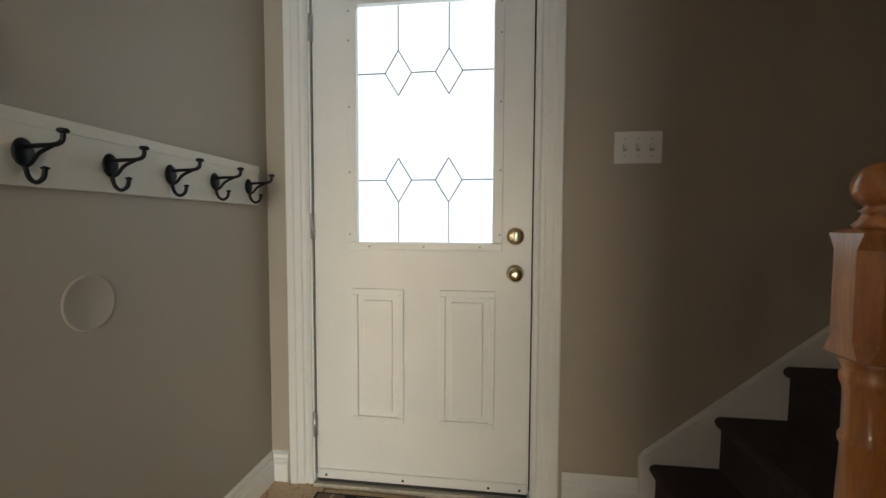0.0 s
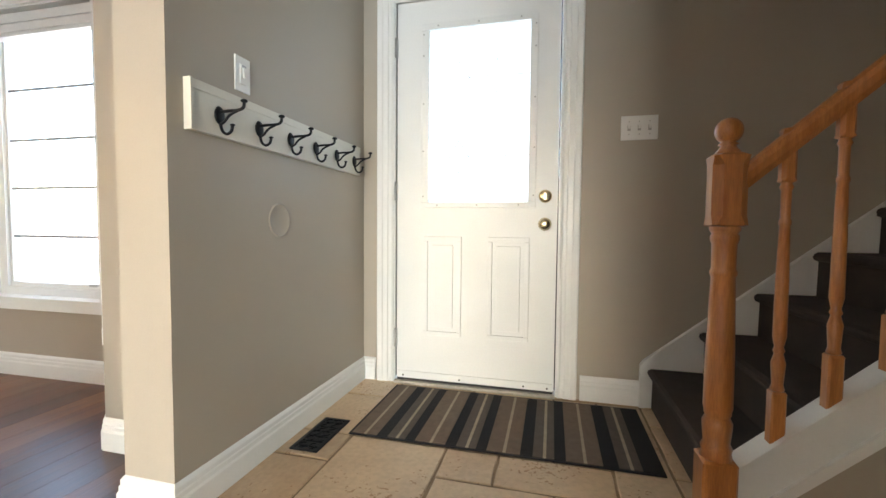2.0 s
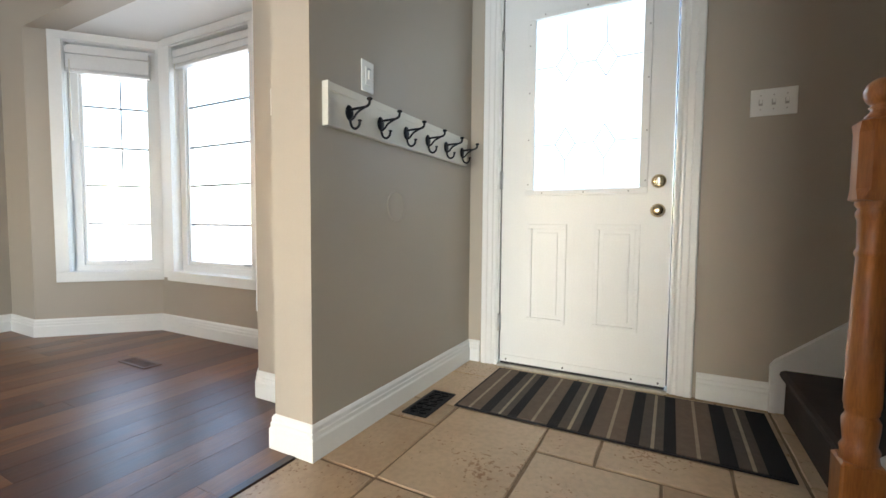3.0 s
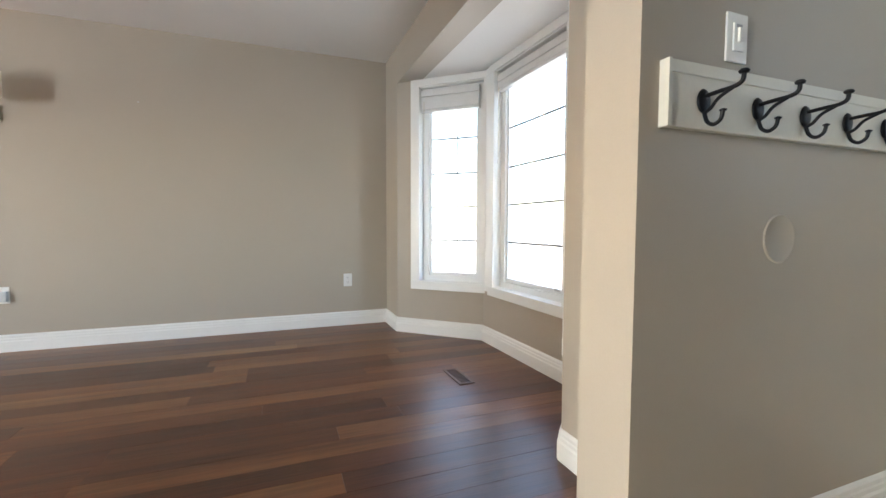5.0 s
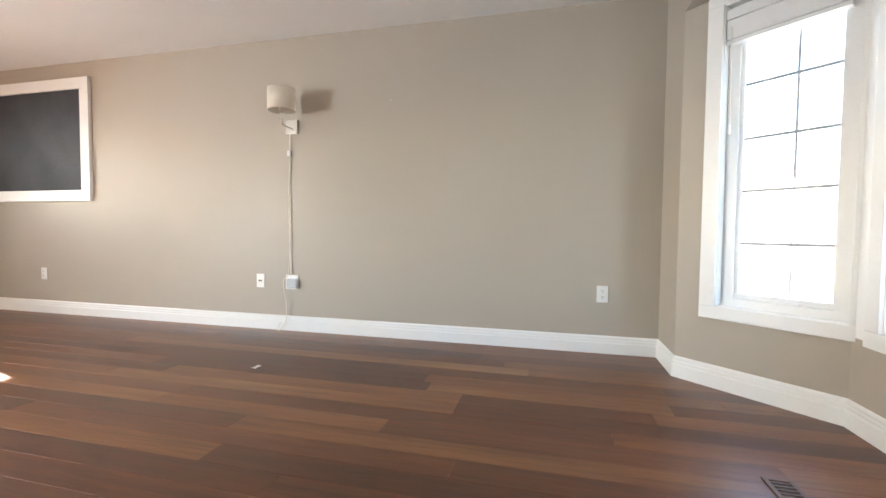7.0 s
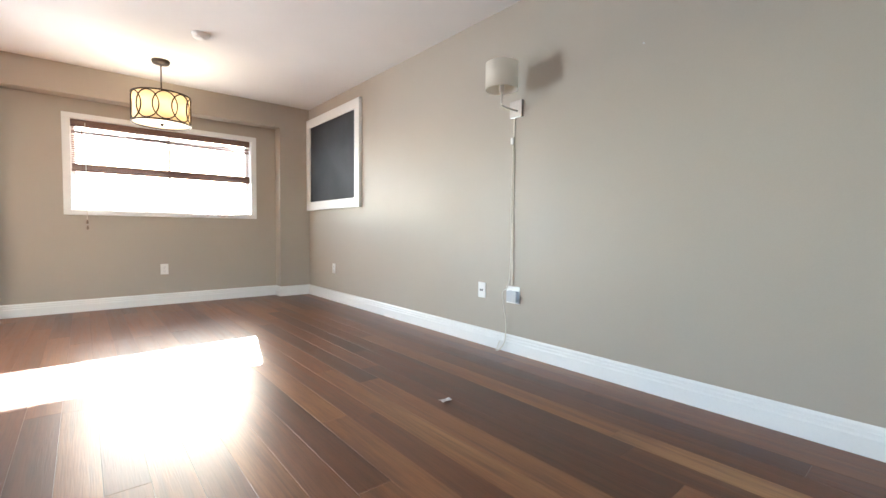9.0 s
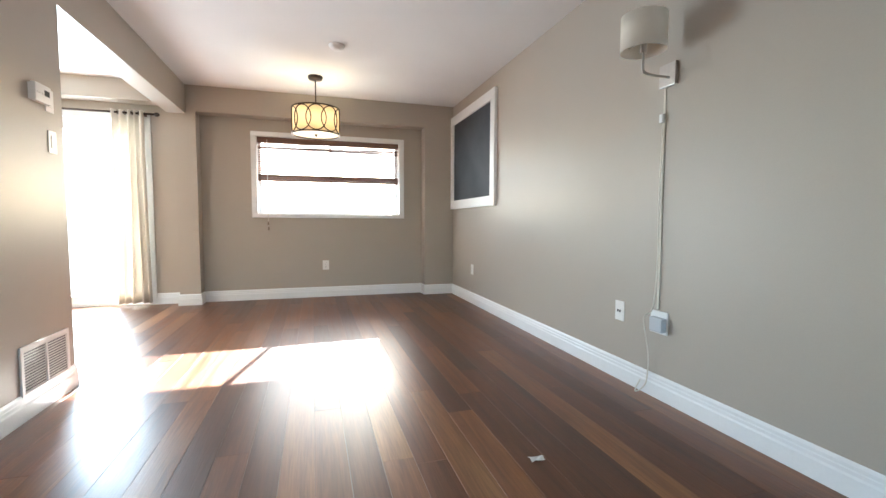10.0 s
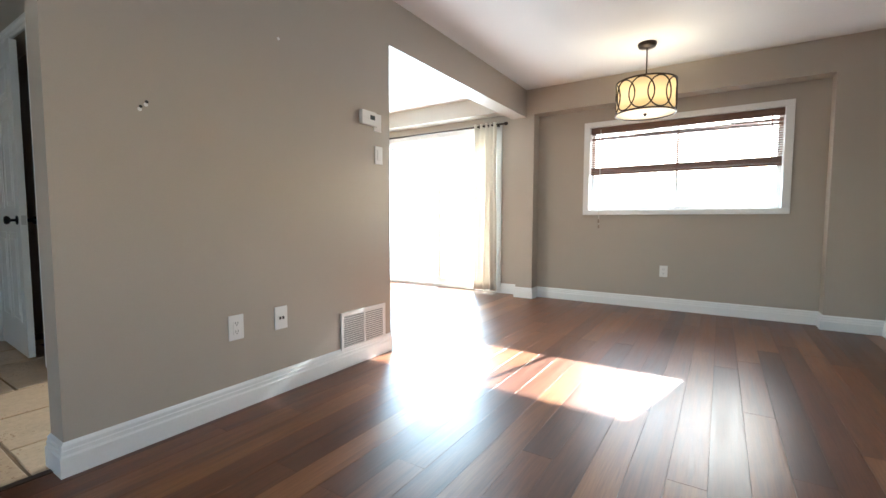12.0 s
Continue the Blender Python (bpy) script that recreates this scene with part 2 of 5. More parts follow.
def part(name, bm, mat, parent=None, label="", smooth=False):
    ob = new(name, mesh_of(name, bm, mat, smooth))
    if parent:
        ob.parent = parent
    if label:
        ob["label"] = label
    return ob


def thing(name, at=(0, 0, 0), label="", category="", group="", turn=0.0):
    ob = new(name)
    ob.matrix_world = Matrix.Translation(at) @ Matrix.Rotation(turn, 4, "Z")
    ob.empty_display_size = 0.05
    return tagged(ob, label, category, group)


def structure(name, bm, mat, label="", smooth=False):
    return tagged(part(name, bm, mat, None, label, smooth), kind="structure")


def box(bm, x0, x1, y0, y1, z0, z1, bevel=0.0, m=None):
    made = bmesh.ops.create_cube(bm, size=1.0)["verts"]
    c = Vector(((x0 + x1) / 2, (y0 + y1) / 2, (z0 + z1) / 2))
    s = Vector((abs(x1 - x0), abs(y1 - y0), abs(z1 - z0)))
    for v in made:
        v.co = Vector((v.co.x * s.x, v.co.y * s.y, v.co.z * s.z)) + c
        if m:
            v.co = m @ v.co
    if bevel:
        edges = list({e for v in made for e in v.link_edges})
        bmesh.ops.bevel(bm, geom=edges, offset=bevel, segments=2, affect="EDGES", profile=0.6)
    return bm


def boxes(*items, bevel=0.0):
    bm = bmesh.new()
    for it in items:
        box(bm, *it, bevel=bevel)
    return bm


def prism(outline, z0, z1):
    """An upright solid over a plan outline."""
    bm = bmesh.new()
    low = [bm.verts.new((x, y, z0)) for x, y in outline]
    high = [bm.verts.new((x, y, z1)) for x, y in outline]
    n = len(outline)
    bm.faces.new(low[::-1])
    bm.faces.new(high)
    for i in range(n):
        bm.faces.new((low[i], low[(i + 1) % n], high[(i + 1) % n], high[i]))
    return bm


def slab_xz(outline, y0, y1):
    """A solid with an outline in x and z, thick along y."""
    bm = bmesh.new()
    a = [bm.verts.new((x, y0, z)) for x, z in outline]
    b = [bm.verts.new((x, y1, z)) for x, z in outline]
    n = len(outline)
    bm.faces.new(a)
    bm.faces.new(b[::-1])
    for i in range(n):
        bm.faces.new((a[i], b[i], b[(i + 1) % n], a[(i + 1) % n]))
    return bm


def lathe(profile, segs=24, m=None, bm=None):
    bm = bm or bmesh.new()
    rings = []
    for r, z in profile:
        ring = []
        for i in range(segs):
            a = 2 * math.pi * i / segs
            v = Vector((max(r, 0.0005) * math.cos(a), max(r, 0.0005) * math.sin(a), z))
            ring.append(bm.verts.new(m @ v if m else v))
        rings.append(ring)
    for p, q in zip(rings, rings[1:]):
        for i in range(segs):
            bm.faces.new((p[i], p[(i + 1) % segs], q[(i + 1) % segs], q[i]))
    bm.faces.new(rings[0][::-1])
    bm.faces.new(rings[-1])
    return bm


def tube(points, r, segs=8, bm=None):
    bm = bm or bmesh.new()
    pts = [Vector(p) for p in points]
    rings, up = [], Vector((0.13, 0.27, 0.95))
    for i, p in enumerate(pts):
        d = (pts[min(i + 1, len(pts) - 1)] - pts[max(i - 1, 0)]).normalized()
        if abs(d.dot(up)) > 0.95:
            up = Vector((0.9, 0.3, 0.1))
        u = (up - d * up.dot(d)).normalized()
        w = d.cross(u)
        up = u
        rr = r[i] if isinstance(r, (list, tuple)) else r
        rings.append([bm.verts.new(p + rr * (math.cos(2 * math.pi * k / segs) * u + math.sin(2 * math.pi * k / segs) * w)) for k in range(segs)])
    for p, q in zip(rings, rings[1:]):
        for i in range(segs):
            bm.faces.new((p[i], p[(i + 1) % segs], q[(i + 1) % segs], q[i]))
    bm.faces.new(rings[0][::-1])
    bm.faces.new(rings[-1])
    return bm


def smooth_path(points, steps=6):
    pts = [Vector(p) for p in points]
    out = []
    for i in range(len(pts) - 1):
        a, b, c, d = pts[max(i - 1, 0)], pts[i], pts[i + 1], pts[min(i + 2, len(pts) - 1)]
        for k in range(steps):
            t = k / steps
            out.append(0.5 * ((2 * b) + (c - a) * t + (2 * a - 5 * b + 4 * c - d) * t * t + (3 * b - a - 3 * c + d) * t ** 3))
    return out + [pts[-1]]


def sweep(path, profile, closed=False):
    """Runs a profile (out, up) along a plan path; 'out' points to the path's left."""
    bm = bmesh.new()
    pts = [Vector((x, y, 0)) for x, y in path]
    rings = []
    for i, p in enumerate(pts):
        d0 = (pts[i] - pts[i - 1]).normalized() if i else None
        d1 = (pts[i + 1] - pts[i]).normalized() if i < len(pts) - 1 else None
        d0, d1 = d0 or d1, d1 or d0
        n0, n1 = Vector((-d0.y, d0.x, 0)), Vector((-d1.y, d1.x, 0))
        n = (n0 + n1).normalized()
        n /= max(n.dot(n0), 0.3)
        rings.append([bm.verts.new(p + n * o + Vector((0, 0, z))) for o, z in profile])
    k = len(profile)
    for p, q in zip(rings, rings[1:]):
        for i in range(k):
            bm.faces.new((p[i], p[(i + 1) % k], q[(i + 1) % k], q[i]))
    bm.faces.new(rings[0])
    bm.faces.new(rings[-1][::-1])
    return bm


BASE = [(0, 0), (0.016, 0), (0.016, 0.072), (0.012, 0.080), (0.012, 0.094), (0.009, 0.098), (0.009, 0.112), (0.004, 0.120), (0, 0.124)]


def baseboard(name, path):
    structure(name, sweep(path, BASE), WHITE, "white painted moulded baseboard along the wall")


# ---------- plan ----------
CE = 2.41
PX = -3.22          # party wall
FY = -1.05          # living room front wall
BL, BM, BN, BR = (-2.83, FY), (-2.30, -0.49), (-1.15, -0.47), (-0.62, -0.99)
TX = -0.16          # thermostat wall, living face
BACK = -7.55
PIER = -7.38
STAIR_Y = -0.935

# floors
structure("floor_living", prism([(PX - 0.1, -7.7), (-0.075, -7.7), (-0.075, -1.2), (-0.5, -0.9), BN, BM, (-2.9, -1.0), (PX - 0.1, -1.0)], -0.10, -0.012), GAP, "dark wood plank floor")
structure("floor_kitchen", boxes((-0.075, 2.6, -7.7, -3.55, -0.10, -0.012)), GAP, "dark wood plank floor")
structure("floor_hall", boxes((-0.075, 2.6, -3.55, 0.0, -0.10, -0.006)), GROUT, "tan grouted travertine tile floor")

# walls
structure("wall_party", boxes((PX - 0.15, PX, -7.7, -0.9, -0.1, CE)), PAINT, "greige painted long wall")
structure("wall_front_door", boxes((-0.09, 0.185, 0, 0.16, -0.1, 5.0), (1.065, 4.8, 0, 0.16, -0.1, 5.0), (0.185, 1.065, 0, 0.16, 2.075, 5.0)), PAINT, "greige painted entrance wall")
structure("wall_hook", prism([(-0.18, -1.27), (0, -1.27), (0, 0), (-0.09, 0), (-0.18, -0.9)], -0.1, CE), PAINT, "greige painted wall stub beside the entrance")
structure("wall_front_left", prism([(PX, FY), BL, (-2.93, -0.95), (PX, -0.9)], -0.1, CE), PAINT, "greige painted wall beside the bay")
structure("wall_front_right", prism([BR, (-0.18, -0.99), (-0.18, -0.85), (-0.52, -0.87)], -0.1, CE), PAINT, "greige painted wall beside the bay")
structure("wall_bay_header", prism([BL, (BR[0], FY), (BR[0], -0.88), (-2.83, -0.88)], 2.11, CE), PAINT, "greige painted header over the bay")


def flank(p, q, inward):
    """A bay side from p to q: its length, direction and outward normal."""
    a, b = Vector(p), Vector(q)
    d = (b - a).normalized()
    n = Vector((-d.y, d.x))
    if n.dot(Vector(inward) - a) > 0:
        n = -n
    return a, d, n, (b - a).length


def bay_plan(p, q, s0, s1, depth0, depth1):
    a, d, n, _ = flank(p, q, (-1.7, -3))
    return [tuple(a + d * s + n * t) for s, t in ((s0, depth0), (s1, depth0), (s1, depth1), (s0, depth1))]


for i, (p, q) in enumerate(((BL, BM), (BM, BN), (BN, BR))):
    length = flank(p, q, (-1.7, -3))[3]
    structure("wall_bay_apron", prism(bay_plan(p, q, -0.0, length + 0.0, 0, 0.14), -0.1, 0.40), PAINT, "greige painted apron under the bay window")


def bay_post(p, q, s0, s1, mat, label):
    structure("wall_bay_post", prism(bay_plan(p, q, s0, s1, 0, 0.14), 0.40, 2.115), mat, label)


bay_post(BL, BM, 0.0, 0.16, PAINT, "greige painted strip beside the bay window")
bay_post(BL, BM, 0.762, 0.771, WHITE, "white bay corner post")
bay_post(BM, BN, 0.0, 0.12, WHITE, "white bay corner post")
bay_post(BM, BN, 1.05, 1.15, WHITE, "white bay corner post")
bay_post(BN, BR, 0.0, 0.02, WHITE, "white bay corner post")
bay_post(BN, BR, 0.56, 0.742, PAINT, "greige painted strip beside the bay window")
structure("ceiling_bay", prism([(-2.9, -1.0), (-0.55, -0.94), (-1.1, -0.3), (-2.35, -0.3)], 2.115, 2.25), CEIL, "white painted bay soffit")
structure("wall_thermostat", boxes((TX, -0.03, -4.94, -3.14, -0.1, CE)), PAINT, "greige painted partition wall")
structure("beam", boxes((TX, 0.02, -7.38, -4.94, 2.10, CE)), PAINT, "greige painted dropped beam over the opening")
structure("column", boxes((-0.255, -0.05, BACK, PIER, -0.1, CE)), PAINT, "greige painted column at the back wall")
structure("wall_back", boxes((PX, -0.835, BACK - 0.2, BACK, -0.1, 1.02), (PX, -0.835, BACK - 0.2, BACK, 1.945, CE), (PX, -2.55, BACK - 0.2, BACK, 1.02, 1.945), (-0.835, 0.28, BACK - 0.2, BACK, -0.1, CE), (0.28, 2.1, BACK - 0.2, BACK, 2.03, CE), (2.1, 2.6, BACK - 0.2, BACK, -0.1, CE)), PAINT, "greige painted back wall")
structure("wall_pier", boxes((PX, -2.84, BACK, PIER, -0.1, CE)), PAINT, "greige painted corner pier")
structure("bulkhead", boxes((-2.84, -0.255, BACK, PIER, 2.13, CE)), PAINT, "greige painted bulkhead over the window")
structure("bulkhead_kitchen", boxes((-0.05, 2.6, BACK, PIER + 0.02, 2.20, CE)), PAINT, "greige painted bulkhead over the patio door")
structure("wall_kitchen_side", boxes((2.5, 2.65, -7.6, -1.0, -0.1, CE)), PAINT, "greige painted wall")
# unseen opening below x 1.08, sized to let patio light into the hall
structure("wall_hall_end", boxes((1.08, 1.42, -3.62, -3.5, -0.1, CE), (-0.03, 1.08, -3.62, -3.5, 2.1, CE), (2.42, 2.5, -3.62, -3.5, -0.1, CE), (1.42, 2.42, -3.62, -3.5, 2.06, CE)), PAINT, "greige painted hall end wall")
structure("wall_closet", boxes((1.28, 2.5, -4.4, -4.3, -0.1, CE), (1.28, 1.38, -4.3, -3.62, -0.1, CE)), PAINT, "dark closet wall")
structure("ceiling_living", boxes((PX - 0.1, TX, -7.7, FY + 0.15, CE, CE + 0.1)), CEIL, "white painted ceiling")
structure("ceiling_kitchen", boxes((TX, 2.6, -7.7, -3.14, CE + 0.001, CE + 0.1)), CEIL, "white painted ceiling")
structure("ceiling_hall", boxes((TX, 2.6, -3.14, -1.06, CE + 0.002, CE + 0.1), (TX, 1.3, -1.06, 0.1, CE + 0.002, CE + 0.1)), CEIL, "white painted ceiling")
structure("wall_stairwell", boxes((1.3, 4.8, -1.16, -1.06, CE, 5.0), (4.7, 4.8, -1.06, 0.0, -0.1, 5.0), (1.2, 1.3, -1.16, 0.0, CE + 0.1, 5.0), (2.5, 4.8, -1.16, -1.06, -0.1, CE)), PAINT, "greige painted stairwell wall")
structure("ceiling_stairwell", boxes((1.2, 4.8, -1.16, 0.1, 5.0, 5.1)), CEIL, "white painted ceiling")

# baseboards (the room lies to the left of each path)
baseboard("baseboard", [(BR[0], BR[1]), BN, BM, BL, (PX, FY), (PX, PIER), (-2.84, PIER), (-2.84, BACK), (-0.255, BACK), (-0.255, PIER), (-0.05, PIER), (-0.05, BACK), (0.22, BACK)])
baseboard("baseboard", [(0.075, 0), (0, 0), (0, -1.27), (-0.18, -1.27), (-0.18, -0.99), BR])
baseboard("baseboard", [(1.455, 0.0), (1.18, 0.0)])
baseboard("baseboard", [(TX, -4.94), (TX, -3.14), (-0.03, -3.14), (-0.03, -3.62)])
baseboard("baseboard", [(1.08, -3.5), (1.345, -3.5)])


# ---------- entrance door ----------
def panel_ring(bm, x0, x1, z0, z1, y, depth=0.008, w=0.018):
    """A raised moulding round a door panel, with a raised field inside; y is the face, towards -y."""
    for a in ((x0, x1, z0, z0 + w), (x0, x1, z1 - w, z1), (x0, x0 + w, z0 + w, z1 - w), (x1 - w, x1, z0 + w, z1 - w)):
        box(bm, a[0], a[1], y - depth, y, a[2], a[3], bevel=0.003)
    box(bm, x0 + w + 0.022, x1 - w - 0.022, y - depth * 0.7, y, z0 + w + 0.022, z1 - w - 0.022, bevel=0.004)


def entrance_door():
    door = tagged(thing("door_1", (0.20, -0.002, 0.03)), "white steel entrance door with leaded half glass, closed", "door", kind="structure")
    ox = 0.20

    def at(x):
        return x - ox
    W, top = 0.853, 2.03
    bm = boxes((0, at(0.345), 0, 0.044, 0, top), (at(0.94), W, 0, 0.044, 0, top), (at(0.345), at(0.94), 0, 0.044, 0, 0.94), (at(0.345), at(0.94), 0, 0.044, 1.90, top))
    for x0, x1 in ((0.355, 0.565), (0.705, 0.92)):
        panel_ring(bm, at(x0), at(x1), 0.245, 0.785, 0.0, 0.012, 0.024)
    part("slab", bm, DOORW, door)
    f0, f1, g0, g1 = 0.938, 1.905, 0.968, 1.872
    bm = bmesh.new()
    for a in ((at(0.338), at(0.945), f0, g0), (at(0.338), at(0.945), g1, f1), (at(0.338), at(0.382), g0, g1), (at(0.907), at(0.945), g0, g1)):
        box(bm, a[0], a[1], -0.014, 0.012, a[2], a[3], bevel=0.004)
    frame_ob = part("lite_frame", bm, DOORW, door, "white plastic glazing frame with screw caps")
    for x in (0.352, 0.934):
        for z in (1.0, 1.24, 1.49, 1.74, 1.85):
            part("screw", lathe([(0.0045, 0), (0.0045, 0.002)], 8, Matrix.Translation((at(x), -0.014, z)) @ Matrix.Rotation(radians(90), 4, "X")), CAP, frame_ob)
    for x in (0.43, 0.645, 0.86):
        for z in (0.952, 1.89):
            part("screw", lathe([(0.0045, 0), (0.0045, 0.002)], 8, Matrix.Translation((at(x), -0.014, z)) @ Matrix.Rotation(radians(90), 4, "X")), CAP, frame_ob)
    pane = part("pane", boxes((at(0.375), at(0.915), 0.016, 0.022, 0.955, 1.885)), DOOR_GLASS, door, "pale textured pane with lead diamonds")
    bm = bmesh.new()

    def came(p, q):
        tube([(at(p[0]), 0.015, p[1]), (at(q[0]), 0.015, q[1])], 0.0024, 6, bm)
    for x in (0.540, 0.737):
        for zc, sgn in ((1.62, 1), (1.21, -1)):
            h, w = 0.085, 0.052
            d = [(x, zc + h), (x + w, zc), (x, zc - h), (x - w, zc)]
            for i in range(4):
                came(d[i], d[(i + 1) % 4])
            came((x, zc + sgn * h), (x, 1.872 if sgn > 0 else 0.968))
    for zc in (1.62, 1.21):
        came((0.38, zc), (0.488, zc))
        came((0.592, zc), (0.685, zc))
        came((0.789, zc), (0.91, zc))
    part("came", bm, LEAD, pane, "dark lead came in diamonds")
    # hardware, towards -y
    rot = Matrix.Rotation(radians(90), 4, "X")
    bolt = part("deadbolt", lathe([(0.033, 0), (0.033, 0.006), (0.028, 0.012), (0.024, 0.014)], 28, Matrix.Translation((at(0.993), 0, 0.995)) @ rot), BRASS, door, "polished brass deadbolt", True)
    part("thumb_turn", boxes((at(0.986), at(1.0), -0.034, -0.013, 0.978, 1.012), bevel=0.004), NICKEL, bolt)
    knob = part("rose", lathe([(0.033, 0), (0.033, 0.005), (0.026, 0.012), (0.012, 0.014)], 28, Matrix.Translation((at(0.993), 0, 0.855)) @ rot), BRASS, door, "", True)
    part("knob", lathe([(0.011, 0.012), (0.012, 0.03), (0.024, 0.038), (0.029, 0.048), (0.027, 0.060), (0.016, 0.067), (0.004, 0.068)], 28, Matrix.Translation((at(0.993), 0, 0.855)) @ rot), BRASS, knob, "worn round brass knob", True)
    part("sweep", boxes((0.005, W - 0.005, -0.008, 0.0, -0.003, 0.036), bevel=0.003), DOORW, door, "white door sweep")
    # black strip fills the gap below the sweep, painting its line of shade
    part("seal", boxes((0.005, W - 0.005, -0.006, 0.030, -0.016, -0.0005)), SLOT, door, "black strip standing in for the shaded gap under the door")
    for x in (0.24, 0.56, 0.9, 1.02):
        part("screw", lathe([(0.005, 0), (0.005, 0.002)], 8, Matrix.Translation((at(x), -0.008, 0.012)) @ rot), SLOT, door)
    for z in (0.22, 1.03, 1.80):
        h = part("hinge", lathe([(0.008, -0.05), (0.008, 0.05)], 12, Matrix.Translation((-0.006, -0.008, z))), STEEL, door, "steel hinge barrel", True)
        part("leaf", boxes((-0.012, 0.004, -0.004, 0.0, z - 0.05, z + 0.05)), STEEL, h)
    return door


entrance_door()
bm = boxes((0.165, 0.190, -0.004, 0.15, 0.0, 2.085), (1.060, 1.085, -0.004, 0.15, 0.0, 2.085), (0.190, 1.060, -0.004, 0.15, 2.068, 2.085))
structure("door_frame", bm, WHITE, "white painted door jamb")
# black strips between slab and jamb, put in as the dark of the gap
structure("door_seal", boxes((0.1905, 0.199, 0.012, 0.03, 0.03, 2.06), (1.0535, 1.0595, 0.012, 0.03, 0.03, 2.06), (0.19, 1.06, 0.012, 0.03, 2.0605, 2.0675)), SLOT, "black strips standing in for the shaded gap round the door")
structure("threshold", boxes((0.19, 1.06, -0.03, 0.15, -0.004, 0.014), bevel=0.004), material("worn_sill", (0.55, 0.50, 0.42), 0.5, vary=0.3, scale=10), "worn pale door threshold")


def casing(name, x0, x1, ztop, y=0.0, w=0.09, out=-1, z0=0.0):
    """Moulded casing round an opening in a wall that runs along x."""
    prof = [(0.0, 0.010), (0.10, 0.016), (0.18, 0.012), (0.30, 0.012), (0.36, 0.018), (0.62, 0.018), (0.68, 0.022), (0.94, 0.022), (1.0, 0.016)]
    for i in range(2):
        xi, sg = (x0, -1) if i == 0 else (x1, 1)
        bm = bmesh.new()
        pts = [(xi, y)] + [(xi + sg * w * u, y + out * t) for u, t in prof] + [(xi + sg * w, y)]
        low = [bm.verts.new((a, b, z0)) for a, b in pts]
        high = [bm.verts.new((a, b, ztop + w * abs(a - xi) / w)) for a, b in pts]
        k = len(pts)
        bm.faces.new(low)
        bm.faces.new(high[::-1])
        for j in range(k):
            bm.faces.new((low[j], low[(j + 1) % k], high[(j + 1) % k], high[j]))
        structure(name, bm, WHITE, "white moulded door casing")
    bm = bmesh.new()
    pts = [(y, 0.0)] + [(y + out * t, w * u) for u, t in prof] + [(y, w)]
    a = [bm.verts.new((x0 - z, b, ztop + z)) for b, z in pts]
    c = [bm.verts.new((x1 + z, b, ztop + z)) for b, z in pts]
    k = len(pts)
    bm.faces.new(a)
    bm.faces.new(c[::-1])
    for j in range(k):
        bm.faces.new((a[j], a[(j + 1) % k], c[(j + 1) % k], c[j]))
    structure(name, bm, WHITE, "white moulded door casing")


casing("trim_entrance", 0.182, 1.068, 2.078, 0.0, 0.096)


# ---------- plates ----------
def on_wall(at, face):
    """A pose whose local +x runs right along the wall, +z up and -y out into the room."""
    turn = {"-y": 0, "+x": 90, "-x": -90, "+y": 180}[face]
    return Matrix.Translation(at) @ Matrix.Rotation(radians(turn), 4, "Z")


def plate(name, at, face, w, h, label, category, parts_kind):
    ob = thing(name, label=label, category=category)
    ob.matrix_world = on_wall(at, face)
    part("cover", boxes((-w / 2, w / 2, -0.006, 0, -h / 2, h / 2), bevel=0.0025), PLASTIC, ob)
    if parts_kind == "toggle3":
        for i in (-1, 0, 1):
            part("toggle", boxes((i * 0.046 - 0.005, i * 0.046 + 0.005, -0.016, -0.005, -0.004, 0.014), bevel=0.002), PLASTIC, ob)
            # grey insert on the cover, painting the shade round the toggle
            part("toggle_slot", boxes((i * 0.046 - 0.007, i * 0.046 + 0.007, -0.0068, -0.0055, -0.013, 0.013)), material("toggle_shadow", (0.45, 0.43, 0.4), 0.5) if "toggle_shadow" not in bpy.data.materials else bpy.data.materials["toggle_shadow"], ob)
            for z in (-0.03, 0.03):
                part("screw", lathe([(0.003, 0), (0.003, 0.0012)], 8, Matrix.Translation((i * 0.046, -0.006, z)) @ Matrix.Rotation(radians(90), 4, "X")), NICKEL, ob)
    elif parts_kind in ("rocker", "dimmer"):
        part("rocker", boxes((-0.0165, 0.0165, -0.010, -0.005, -0.033, 0.033), bevel=0.002), PLASTIC, ob)
        if parts_kind == "dimmer":
            part("slide", boxes((-0.005, 0.005, -0.016, -0.009, -0.012, 0.022), bevel=0.002), PLASTIC, ob)
            part("display", boxes((-0.010, 0.010, -0.0108, -0.0095, 0.022, 0.030)), material("grey_display", (0.4, 0.4, 0.4), 0.4), ob)
    elif parts_kind == "outlet":
        part("socket_face", boxes((-0.017, 0.017, -0.009, -0.005, -0.034, 0.034), bevel=0.002), PLASTIC, ob)
        for z in (-0.02, 0.02):
            for x in (-0.006, 0.006):
                part("slot", boxes((x - 0.0013, x + 0.0013, -0.0096, -0.0085, z - 0.002, z + 0.007)), SLOT, ob)
            part("slot", lathe([(0.0025, 0), (0.0025, 0.0008)], 8, Matrix.Translation((0, -0.009, z - 0.008)) @ Matrix.Rotation(radians(90), 4, "X")), SLOT, ob)
    elif parts_kind == "jack":
        part("jack", boxes((-0.018, 0.018, -0.009, -0.005, -0.011, 0.011), bevel=0.002), PLASTIC, ob)
        for x in (-0.009, 0.009):
            part("port", boxes((x - 0.006, x + 0.006, -0.0098, -0.0085, -0.007, 0.007)), SLOT, ob)
    return ob


